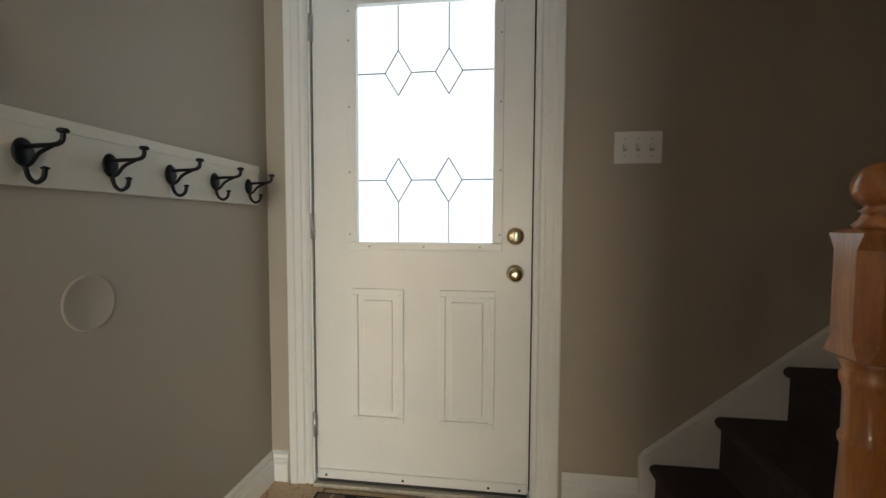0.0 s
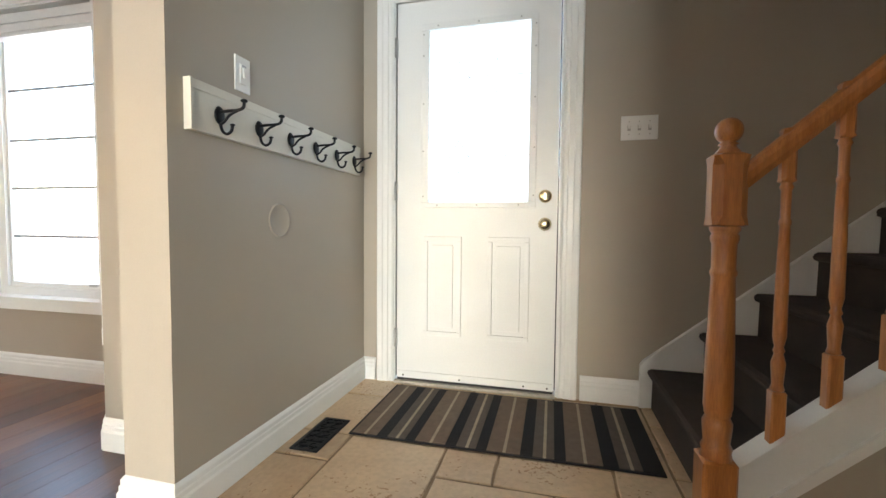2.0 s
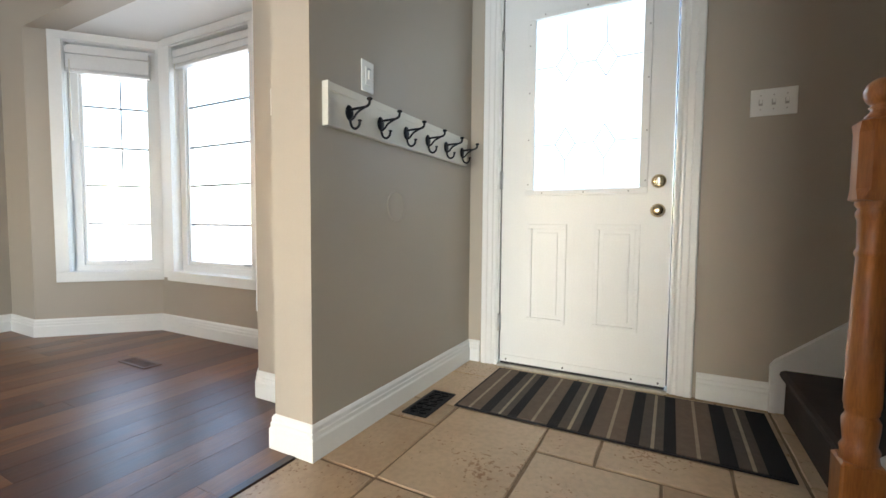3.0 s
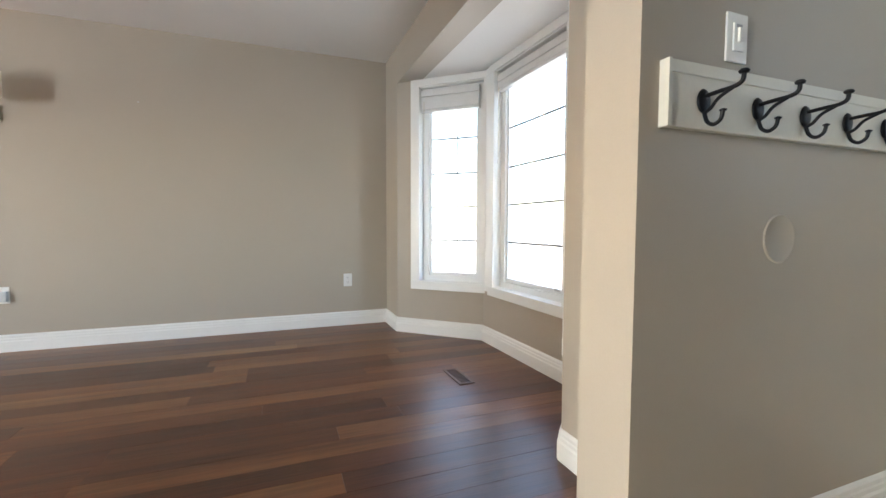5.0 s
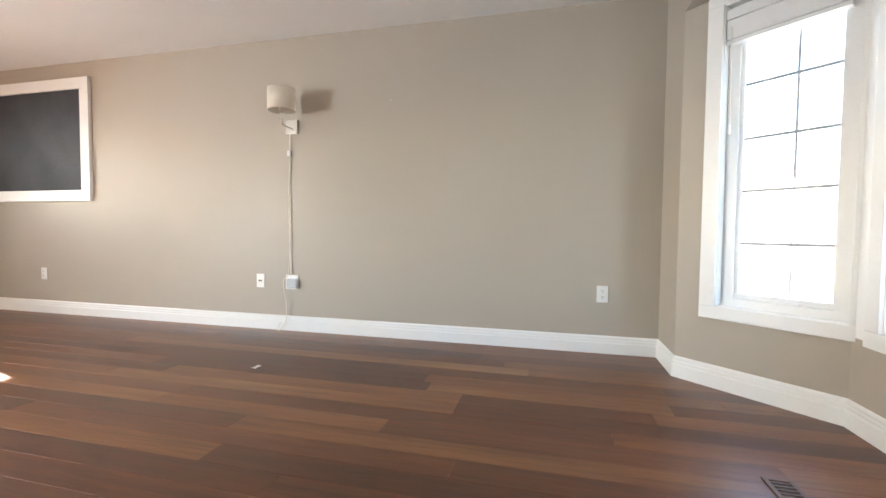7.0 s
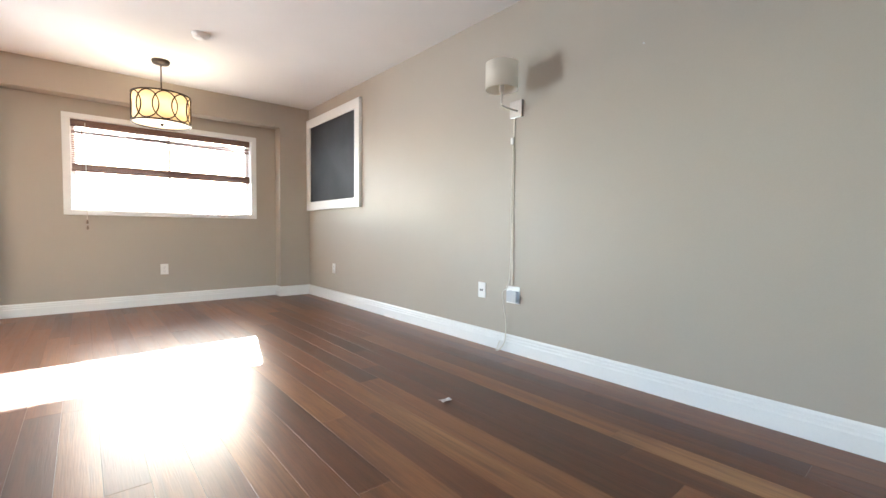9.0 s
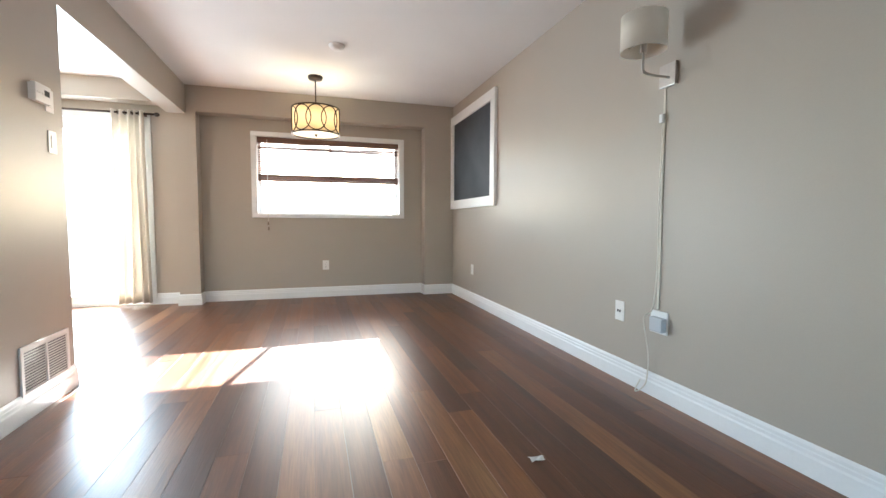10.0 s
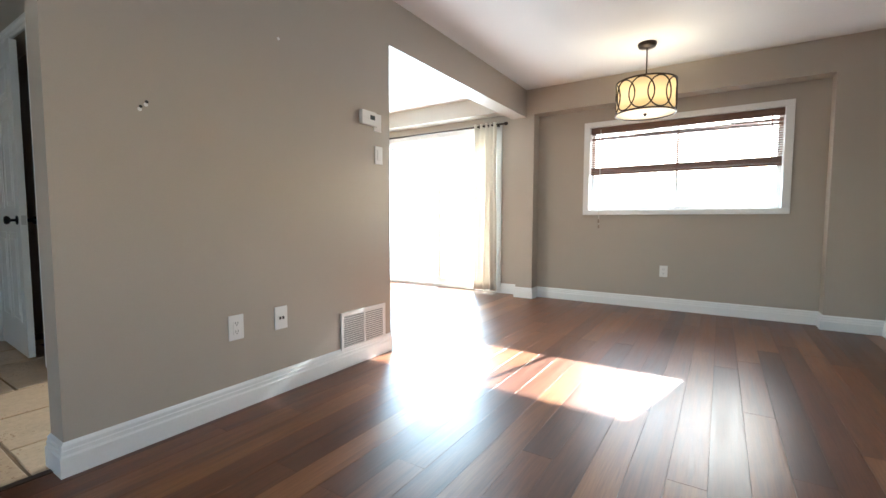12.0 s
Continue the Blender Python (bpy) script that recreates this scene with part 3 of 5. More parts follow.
plate("light_switch", (1.422, 0, 1.346), "-y", 0.164, 0.115, "white triple toggle switch plate on the entrance wall", "switch", "toggle3")
plate("dimmer_switch", (0, -0.973, 1.372), "+x", 0.072, 0.116, "white slide dimmer switch above the coat rack", "switch", "dimmer")
plate("light_switch", (-0.473, -0.99, 1.335), "-y", 0.072, 0.116, "white rocker switch plate beside the bay", "switch", "rocker")
plate("power_outlet", (-0.463, -0.99, 0.44), "-y", 0.072, 0.116, "white wall outlet beside the bay", "outlet", "outlet")
plate("power_outlet", (PX, -1.415, 0.415), "+x", 0.075, 0.116, "white wall outlet near the bay corner", "outlet", "outlet")
plate("wall_jack", (PX, -4.165, 0.41), "+x", 0.075, 0.116, "white wall jack with two dark ports", "outlet", "jack")
plate("power_outlet", (PX, -6.65, 0.39), "+x", 0.072, 0.116, "white wall outlet under the chalkboard", "outlet", "outlet")
plate("power_outlet", (-1.613, BACK, 0.396), "+y", 0.075, 0.116, "white wall outlet under the back window", "outlet", "outlet")
plate("power_outlet", (TX, -3.795, 0.402), "-x", 0.075, 0.120, "white wall outlet on the partition", "outlet", "outlet")
plate("wall_jack", (TX, -4.045, 0.402), "-x", 0.075, 0.120, "white wall jack with a single port", "outlet", "jack")
plate("light_switch", (TX, -4.825, 1.345), "-x", 0.072, 0.116, "white rocker switch below the thermostat", "switch", "rocker")
plate("light_switch", (TX, -4.815, 1.555), "-x", 0.072, 0.116, "white rocker switch behind the thermostat", "switch", "rocker")


def thermostat():
    ob = thing("thermostat", label="white programmable thermostat on the partition wall", category="thermostat")
    ob.matrix_world = on_wall((TX, -4.715, 1.565), "-x")
    body = part("body", boxes((-0.073, 0.060, -0.034, -0.011, -0.045, 0.045), bevel=0.006), PLASTIC, ob)
    part("backplate", boxes((-0.067, 0.054, -0.011, 0, -0.040, 0.040)), PLASTIC, ob)
    part("display", boxes((0.0, 0.042, -0.0350, -0.0338, -0.008, 0.020)), material("lcd", (0.10, 0.11, 0.10), 0.25), body, "dark grey display")
    for i in range(3):
        part("button", boxes((-0.058 + i * 0.018, -0.046 + i * 0.018, -0.0362, -0.0335, -0.006, 0.004), bevel=0.001), PLASTIC, body)


thermostat()


def return_grille():
    ob = thing("air_grille", label="white louvred return air grille above the baseboard", category="vent")
    ob.matrix_world = on_wall((TX, -4.67, 0.224), "-x")
    w, h = 0.41, 0.245
    # grey sheet on the wall, for the shade behind the louvres
    part("backing", boxes((-w / 2 + 0.012, w / 2 - 0.012, -0.002, 0, -h / 2 + 0.012, h / 2 - 0.012)), material("grille_dark", (0.25, 0.25, 0.25), 0.8), ob)
    bm = bmesh.new()
    for a in ((-w / 2, w / 2, h / 2 - 0.022, h / 2), (-w / 2, w / 2, -h / 2, -h / 2 + 0.022), (-w / 2, -w / 2 + 0.022, -h / 2 + 0.022, h / 2 - 0.022), (w / 2 - 0.022, w / 2, -h / 2 + 0.022, h / 2 - 0.022)):
        box(bm, a[0], a[1], -0.010, 0, a[2], a[3], bevel=0.002)
    part("frame", bm, PLASTIC, ob)
    part("mullion", boxes((-0.006, 0.006, -0.0105, -0.0015, -h / 2 + 0.022, h / 2 - 0.022)), PLASTIC, ob)
    for i in range(15):
        z = -h / 2 + 0.028 + i * 0.0136
        part("slat", box(bmesh.new(), -w / 2 + 0.02, w / 2 - 0.02, -0.0009, 0.0009, -0.006, 0.006, m=Matrix.Translation((0, -0.006, z)) @ Matrix.Rotation(radians(38), 4, "X")), PLASTIC, ob)


return_grille()
for y, z in ((-3.428, 1.350), (-3.450, 1.372)):
    ob = thing("wall_anchor", label="small white wall anchor with a dark hole", category="anchor")
    ob.matrix_world = on_wall((TX, y, z), "-x")
    part("flange", lathe([(0.008, 0), (0.007, 0.002)], 10, Matrix.Rotation(radians(90), 4, "X")), PLASTIC, ob)
    part("hole", lathe([(0.0065, 0), (0.0065, 0.0026)], 8, Matrix.Translation((0.003, 0, 0.011)) @ Matrix.Rotation(radians(90), 4, "X")), SLOT, ob)
ob = thing("wall_anchor", label="small white wall anchor high on the partition", category="anchor")
ob.matrix_world = on_wall((TX, -4.07, 1.84), "-x")
part("flange", lathe([(0.008, 0), (0.006, 0.003)], 12, Matrix.Rotation(radians(90), 4, "X")), PLASTIC, ob)
ob = thing("nail", label="small dark picture nail in the long wall", category="nail")
ob.matrix_world = on_wall((PX, -2.985, 1.85), "+x")
part("shank", lathe([(0.0018, 0), (0.0018, 0.012), (0.005, 0.0125), (0.005, 0.015)], 10, Matrix.Rotation(radians(90), 4, "X")), STEEL, ob)
ob = thing("paper_scrap", (-2.30, -3.505, 0.0), "crumpled pale paper scrap lying on the plank floor", "scrap")
bm = bmesh.new()
scrap_rnd = random.Random(3)
gridv = [[bm.verts.new((-0.028 + 0.014 * i + scrap_rnd.uniform(-0.004, 0.004), -0.018 + 0.012 * j + scrap_rnd.uniform(-0.004, 0.004), 0.001 + scrap_rnd.uniform(0, 0.008))) for i in range(5)] for j in range(4)]
for j in range(3):
    for i in range(4):
        bm.faces.new((gridv[j][i], gridv[j][i + 1], gridv[j + 1][i + 1], gridv[j + 1][i]))
paper = part("sheet", bm, PLASTIC, ob)
paper.modifiers.new("thickness", "SOLIDIFY").thickness = 0.001
ob = thing("blank_cover", label="round blank cover painted in the wall colour", category="cover")
ob.matrix_world = on_wall((0, -0.772, 0.885), "+x")
part("disc", lathe([(0.066, 0), (0.066, 0.0012), (0.063, 0.003), (0.060, 0.003), (0.057, 0.0014)], 40, Matrix.Rotation(radians(90), 4, "X")), PAINT, ob, "", True)


# ---------- coat rack ----------
def coat_rack():
    board = thing("coat_rack", (0, -0.65, 1.14), "ivory painted wall board carrying six black iron hooks", "coat rack")
    part("board", boxes((0.0, 0.020, -0.555, 0.555, 0, 0.146), bevel=0.002), IVORY, board)
    part("bead", boxes((0.020, 0.0235, -0.555, 0.555, 0.118, 0.146), bevel=0.0015), IVORY, board, "raised top bead of the board")
    part("end_cap", boxes((0.0, 0.026, -0.563, -0.555, -0.001, 0.147)), IVORY, board)


def coat_hook(m):
    ob = thing("coat_hook", label="black iron double coat hook on the ivory board", category="hook", group="coat hooks on the rack")
    part("back_plate", lathe([(0.0, -0.003), (0.019, -0.003), (0.021, 0.0), (0.018, 0.004), (0.010, 0.006)], 18, Matrix.Translation((0.022, 0, 0.012)) @ Matrix.Scale(1.35, 4, (0, 0, 1)) @ Matrix.Rotation(radians(90), 4, "Y")), IRON, ob, "", True)
    part("upper_arm", tube(smooth_path([(0.022, 0, 0.022), (0.055, 0, 0.024), (0.092, 0, 0.025), (0.109, 0, 0.032), (0.112, 0, 0.047)]), 0.0048, 8), IRON, ob, "", True)
    part("upper_tip", lathe([(0.002, 0), (0.009, 0.002), (0.011, 0.006), (0.008, 0.010), (0.001, 0.011)], 14, Matrix.Translation((0.112, 0, 0.045))), IRON, ob, "", True)
    part("brace", tube(smooth_path([(0.024, 0, -0.016), (0.040, 0, -0.008), (0.058, 0, 0.010), (0.088, 0, 0.023)]), 0.004, 8), IRON, ob, "", True)
    part("lower_hook", tube(smooth_path([(0.024, 0, -0.012), (0.032, 0, -0.036), (0.048, 0, -0.046), (0.064, 0, -0.038), (0.069, 0, -0.021)]), 0.0046, 8), IRON, ob, "", True)
    part("lower_tip", lathe([(0.002, 0), (0.007, 0.002), (0.008, 0.005), (0.001, 0.008)], 12, Matrix.Translation((0.069, 0, -0.023))), IRON, ob, "", True)
    ob.matrix_world = m
    return ob


coat_rack()
first_hook = coat_hook(Matrix.Translation((0.0, -1.10, 1.192)))
for i in range(1, 6):
    copy_thing(first_hook, Matrix.Translation((0.0, -1.10 + i * 0.187, 1.192)))


# ---------- doormat and hall register ----------
def doormat():
    ob = thing("doormat", (0.83, -0.355, 0.0), "long doormat striped in black, taupe and cream", "mat")
    w, d = 1.21, 0.575
    part("border", boxes((-w / 2, w / 2, -d / 2, d / 2, 0.001, 0.006), bevel=0.002), MAT_DARK, ob, "black bound edge")
    x = -w / 2 + 0.012
    widths = (0.105, 0.045, 0.072, 0.040, 0.120, 0.042, 0.075, 0.040, 0.122, 0.045, 0.076, 0.040, 0.124, 0.052, 0.076, 0.060)
    k = (w - 0.024) / sum(widths)
    for i, ww in enumerate(widths):
        e = x + ww * k
        if i % 2 == 0:
            mm = MAT_TAUPE if i % 4 == 0 else MAT_GREY
            c = (x + e) / 2 + 0.004
            part("stripe", boxes((x, c - 0.006, -d / 2 + 0.012, d / 2 - 0.012, 0.005, 0.0085), bevel=0.001), mm, ob)
            part("stripe", boxes((c - 0.006, c + 0.006, -d / 2 + 0.012, d / 2 - 0.012, 0.005, 0.0087), bevel=0.001), MAT_CREAM, ob)
            part("stripe", boxes((c + 0.006, e, -d / 2 + 0.012, d / 2 - 0.012, 0.005, 0.0085), bevel=0.001), mm, ob)
        else:
            part("stripe", boxes((x, e, -d / 2 + 0.012, d / 2 - 0.012, 0.005, 0.0078), bevel=0.001), MAT_DARK, ob)
        x = e


doormat()


def register(name, x0, x1, y0, y1, mat, label, long_axis, n):
    ob = thing(name, ((x0 + x1) / 2, (y0 + y1) / 2, 0.0), label, "vent")
    w, d = x1 - x0, y1 - y0
    r = 0.016
    bm = bmesh.new()
    for a in ((-w / 2, w / 2, -d / 2, -d / 2 + r), (-w / 2, w / 2, d / 2 - r, d / 2), (-w / 2, -w / 2 + r, -d / 2 + r, d / 2 - r), (w / 2 - r, w / 2, -d / 2 + r, d / 2 - r)):
        box(bm, a[0], a[1], a[2], a[3], 0.0, 0.006, bevel=0.002)
    part("frame", bm, mat, ob)
    # flat black sheet under the slats, in place of a dark open duct
    part("duct", boxes((-w / 2 + 0.01, w / 2 - 0.01, -d / 2 + 0.01, d / 2 - 0.01, 0.0003, 0.001)), SLOT, ob)
    for i in range(n):
        t = (i + 0.5) / n
        if long_axis == "x":
            c = -w / 2 + r + t * (w - 2 * r)
            part("slat", boxes((c - 0.004, c + 0.004, -d / 2 + r * 0.8, d / 2 - r * 0.8, 0.001, 0.005)), mat, ob)
        else:
            c = -d / 2 + r + t * (d - 2 * r)
            part("slat", boxes((-w / 2 + r * 0.8, w / 2 - r * 0.8, c - 0.004, c + 0.004, 0.001, 0.005)), mat, ob)
    return ob


reg = register("floor_register", 0.058, 0.178, -0.81, -0.53, IRON, "black scrolled iron floor register in the tiles", "y", 6)
for i in range(5):
    y = -0.105 + i * 0.0525
    for sx in (-1, 1):
        part("scroll", tube([(sx * (0.022 + 0.016 * math.cos(a * 0.7)), y + 0.02 * math.sin(a * 0.7), 0.0055) for a in range(10)], 0.0025, 6), IRON, reg)
register("floor_register", -1.742, -1.473, -1.052, -0.957, material("oak_register", (0.16, 0.085, 0.05), 0.45, vary=0.3, scale=9), "brown wooden floor register in the plank floor", "x", 11)


# ---------- stairs ----------
RISE, RUN, SX0 = 0.1925, 0.216, 1.51


def staircase():
    ob = thing("staircase", (SX0, STAIR_Y / 2, 0), "straight staircase carpeted in dark brown with white stringers", "staircase")
    y0, y1 = STAIR_Y + 0.02 - STAIR_Y / 2, -0.022 - STAIR_Y / 2
    for i in range(13):
        z = (i + 1) * RISE
        x = i * RUN
        o = [(x, z - RISE), (x + RUN + 0.06, z - RISE), (x + RUN + 0.06, z), (x - 0.006, z), (x - 0.019, z - 0.008), (x - 0.022, z - 0.020), (x - 0.015, z - 0.034), (x + 0.002, z - 0.042)]
        bm = slab_xz(o, y0, y1)
        part("step", bm, CARPET, ob, "carpeted step with a rounded nose")
    sl = RISE / RUN
    n = 13 * RUN
    a = 0.058
    o = [(-0.05, 0), (-0.05, 0.20), (-0.035, 0.222), (0.0, RISE + a), (n, 13 * RISE + a), (n, 13 * RISE - 0.3), (0.22, 0)]
    part("wall_stringer", slab_xz(o, -0.022 - STAIR_Y / 2, -STAIR_Y / 2), WHITE, ob, "white skirt board along the wall")
    cap = [(-0.055, 0), (-0.055, 0.206), (-0.038, 0.232), (0.0, RISE + a + 0.012), (n, 13 * RISE + a + 0.012), (n, 13 * RISE + a - 0.012), (0.0, RISE + a - 0.012), (-0.022, 0.20), (-0.03, 0.17), (-0.03, 0)]
    part("stringer_cap", slab_xz(cap, -0.030 - STAIR_Y / 2, -STAIR_Y / 2 - 0.001), WHITE, ob)
    # outer stringer with its cap
    yo = STAIR_Y - STAIR_Y / 2
    b0 = 0.215 - 0.045 * sl
    o = [(-0.02, 0.0), (-0.02, b0), (n, b0 + (n + 0.02) * sl), (n, b0 + (n + 0.02) * sl - 0.3), (0.2, 0.0)]
    part("outer_stringer", slab_xz(o, yo - 0.02, yo + 0.025), WHITE, ob, "white outer stringer")
    o = [(-0.02, b0), (n, b0 + (n + 0.02) * sl), (n, b0 + (n + 0.02) * sl + 0.028), (-0.02, b0 + 0.028)]
    part("stringer_cap", slab_xz(o, yo - 0.036, yo + 0.042), WHITE, ob, "white stringer cap under the balusters")
    o = [(-0.02, b0 - 0.15), (n, b0 + (n + 0.02) * sl - 0.15), (n, b0 + (n + 0.02) * sl - 0.115), (-0.02, b0 - 0.115)]
    part("stringer_trim", slab_xz(o, yo - 0.032, yo - 0.019), WHITE, ob)
    o = [(0.0, -0.01), (0.0, b0 - 0.12), (n, b0 + n * sl - 0.14), (n, -0.01)]
    part("spandrel", slab_xz(o, yo - 0.024, yo - 0.004), PAINT, ob, "greige painted panel under the stairs")
    return b0


CAP0 = staircase()


def chamfer_post(bm, w, z0, z1, c=0.012):
    """A square block with flat chamfers that run out in slopes at its ends."""
    h, e = w / 2, min(c * 1.4, (z1 - z0) * 0.2)

    def ring(half, cut, z):
        pts = [(half - cut, -half), (half, -half + cut), (half, half - cut), (half - cut, half), (-half + cut, half), (-half, half - cut), (-half, -half + cut), (-half + cut, -half)]
        return [bm.verts.new((x, y, z)) for x, y in pts]
    rings = [ring(h * 0.90, c * 1.1, z0), ring(h, c * 0.45, z0 + 0.004), ring(h, c, z0 + e), ring(h, c, z1 - e), ring(h, c * 0.45, z1 - 0.006), ring(h * 0.86, c * 0.8, z1)]
    for p, q in zip(rings, rings[1:]):
        for k in range(8):
            bm.faces.new((p[k], p[(k + 1) % 8], q[(k + 1) % 8], q[k]))
    bm.faces.new(rings[0][::-1])
    bm.faces.new(rings[-1])


def newel():
    ob = thing("newel_post", (1.478, STAIR_Y, 0.0), "turned oak newel post with a ball top", "newel post")
    bm = bmesh.new()
    chamfer_post(bm, 0.086, 0.0, 0.235, 0.006)
    part("base_block", bm, OAK, ob)
    prof = [(0.036, 0.222), (0.044, 0.232), (0.040, 0.25), (0.043, 0.262), (0.036, 0.275), (0.040, 0.31), (0.041, 0.33), (0.033, 0.345), (0.037, 0.352), (0.037, 0.36), (0.040, 0.37), (0.039, 0.50), (0.034, 0.66), (0.032, 0.715), (0.036, 0.722), (0.036, 0.73), (0.032, 0.737), (0.033, 0.80), (0.038, 0.812), (0.038, 0.822), (0.034, 0.828), (0.041, 0.838), (0.041, 0.852)]
    part("shaft", lathe([(r * 0.9, z) for r, z in prof], 28), OAK, ob, "", True)
    bm = bmesh.new()
    chamfer_post(bm, 0.084, 0.846, 1.032, 0.021)
    part("top_block", bm, OAK, ob)
    ball = [(0.026, 1.028), (0.030, 1.038), (0.022, 1.046), (0.018, 1.054), (0.024, 1.058)] + [(0.0335 * math.cos(a), 1.092 + 0.0335 * math.sin(a)) for a in [radians(-60 + 15 * k) for k in range(11)]]
    part("finial", lathe(ball, 28), OAK, ob, "turned oak ball", True)
    for piece in ob.children:
        for v in piece.data.vertices:
            v.co.z *= 1.03


newel()


def baluster(m):
    ob = thing("baluster", label="turned oak baluster between stringer and handrail", category="baluster", group="balusters of the stair")
    bm = bmesh.new()
    chamfer_post(bm, 0.035, -0.02, 0.125, 0.004)
    part("base_block", bm, OAK, ob)
    prof = [(0.013, 0.122), (0.019, 0.130), (0.015, 0.142), (0.017, 0.17), (0.019, 0.20), (0.012, 0.225), (0.016, 0.232), (0.012, 0.242), (0.018, 0.27), (0.017, 0.42), (0.0135, 0.56), (0.016, 0.565), (0.016, 0.573), (0.013, 0.58), (0.0135, 0.652), (0.018, 0.66), (0.014, 0.668), (0.018, 0.676)]
    part("shaft", lathe([(r * 0.88, z) for r, z in prof], 18), OAK, ob, "", True)
    bm = bmesh.new()
    chamfer_post(bm, 0.034, 0.672, 0.81, 0.008)
    part("top_block", bm, OAK, ob)
    ob.matrix_world = m
    return ob


SLOPE = RISE / RUN
first_baluster = None
for i in range(9):
    x = 1.615 + i * 0.121
    z = CAP0 + 0.028 + (x - SX0 + 0.02) * SLOPE
    m = Matrix.Translation((x, STAIR_Y, z))
    if first_baluster is None:
        first_baluster = baluster(m)
    else:
        copy_thing(first_baluster, m)
rail = thing("handrail", (1.515, STAIR_Y, 1.0), "moulded oak handrail rising from the newel post", "handrail")
L = 2.4
prof = [(-0.030, -0.012), (-0.022, -0.030), (0.022, -0.030), (0.030, -0.012), (0.031, 0.008), (0.024, 0.024), (0.010, 0.031), (-0.010, 0.031), (-0.024, 0.024), (-0.031, 0.008)]
bm = bmesh.new()
ends = []
for x in (0.0, L):
    ends.append([bm.verts.new((x, a * 0.88, x * SLOPE + b * 1.12)) for a, b in prof])
bm.faces.new(ends[0])
bm.faces.new(ends[1][::-1])
for i in range(10):
    bm.faces.new((ends[0][i], ends[0][(i + 1) % 10], ends[1][(i + 1) % 10], ends[1][i]))
part("rail", bm, OAK, rail)


# ---------- bay window ----------
def bay_window(name, p, q, s0, s1, rows, verticals, label, open_end=0.0):
    a, d, n, length = flank(p, q, (-1.7, -3))
    ang = math.atan2(d.y, d.x)
    ob = tagged(thing(name, (a.x, a.y, 0.40), label, "window", turn=ang), kind="structure")
    side = 1 if Vector((-d.y, d.x)).dot(n) > 0 else -1      # local +y is outward when side is 1

    def b(bm, x0, x1, y0, y1, z0, z1, bevel=0.0):
        box(bm, x0, x1, min(side * y0, side * y1), max(side * y0, side * y1), z0, z1, bevel)
    top = 1.71
    gz0, gz1 = 0.125, 1.60
    fr = bmesh.new()
    b(fr, s0 - 0.06, s1 + 0.06, 0.05, 0.12, 0.05, gz0 - 0.03)
    b(fr, s0 - 0.06, s1 + 0.06, 0.05, 0.12, gz1, top - 0.06)
    b(fr, s0 - 0.06, s0, 0.05, 0.12, gz0 - 0.03, gz1)
    b(fr, s1, s1 + 0.06, 0.05, 0.12, gz0 - 0.03, gz1)
    part("window_frame", fr, WHITE, ob)
    sash = bmesh.new()
    for x0, x1, z0, z1 in ((s0, s1, gz0 - 0.03, gz0), (s0, s0 + 0.02, gz0, gz1), (s1 - 0.02, s1, gz0, gz1)):
        b(sash, x0, x1, 0.065, 0.10, z0, z1, 0.004)
    part("sash", sash, WHITE, ob)
    cas = bmesh.new()
    b(cas, s0 - 0.14, s1 + 0.14, -0.018, 0.02, -0.02, 0.05, 0.004)
    b(cas, s0 - 0.14, s1 + 0.14, -0.018, 0.02, top - 0.055, top, 0.004)
    b(cas, s0 - 0.14, s0 - 0.062, -0.016, 0.02, 0.05, top - 0.055, 0.003)
    b(cas, s1 + 0.062, s1 + 0.14, -0.016, 0.02, 0.05, top - 0.055, 0.003)
    part("casing", cas, WHITE, ob)
    jm = bmesh.new()
    b(jm, s0 - 0.063, s1 + 0.063, 0.0, 0.13, 0.03, 0.052)
    b(jm, s0 - 0.063, s1 + 0.063, 0.0, 0.13, top - 0.062, top - 0.04)
    b(jm, s0 - 0.12, s0 - 0.058, 0.0, 0.13, 0.052, top - 0.062)
    b(jm, s1 + 0.058, s1 + 0.12, 0.0, 0.13, 0.052, top - 0.062)
    part("jamb", jm, WHITE, ob)
    gl = bmesh.new()
    b(gl, s0, s1, 0.080, 0.086, gz0, gz1)
    pane = part("pane", gl, GLASS, ob)
    pane.visible_shadow = False
    for z in rows:
        g = bmesh.new()
        b(g, s0 + 0.018, s1 - 0.018, 0.074, 0.079, z - 0.40 - 0.0075, z - 0.40 + 0.0075)
        part("grille_bar", g, GRILLE, ob)
    for x in verticals:
        g = bmesh.new()
        b(g, x - 0.006, x + 0.006, 0.088, 0.092, gz0, gz1)
        part("grille_bar", g, GRILLE, ob)
    return ob, side, b


ROWS = (1.63, 1.345, 1.07, 0.792)
w1, side1, b1 = bay_window("window_1", BL, BM, 0.275, 0.735 - 0.03, ROWS, (0.515,), "white casement window of the bay with a raised blind")
w2, side2, b2 = bay_window("window_2", BM, BN, 0.235, 0.935, ROWS, (), "white picture window of the bay with a raised blind")
w3, side3, b3 = bay_window("window_3", BN, BR, 0.06 + 0.03, 0.50, ROWS, (0.30,), "white casement window of the bay")
bm = bmesh.new()
b1(bm, 0.47, 0.57, 0.035, 0.06, 0.092, 0.105, 0.003)
part("crank_handle", bm, PLASTIC, w1, "white folding crank handle")
# window catch of the picture window
bm = bmesh.new()
b2(bm, 0.86, 0.92, 0.035, 0.055, 0.118, 0.135, 0.004)
part("catch", bm, STEEL, w2)


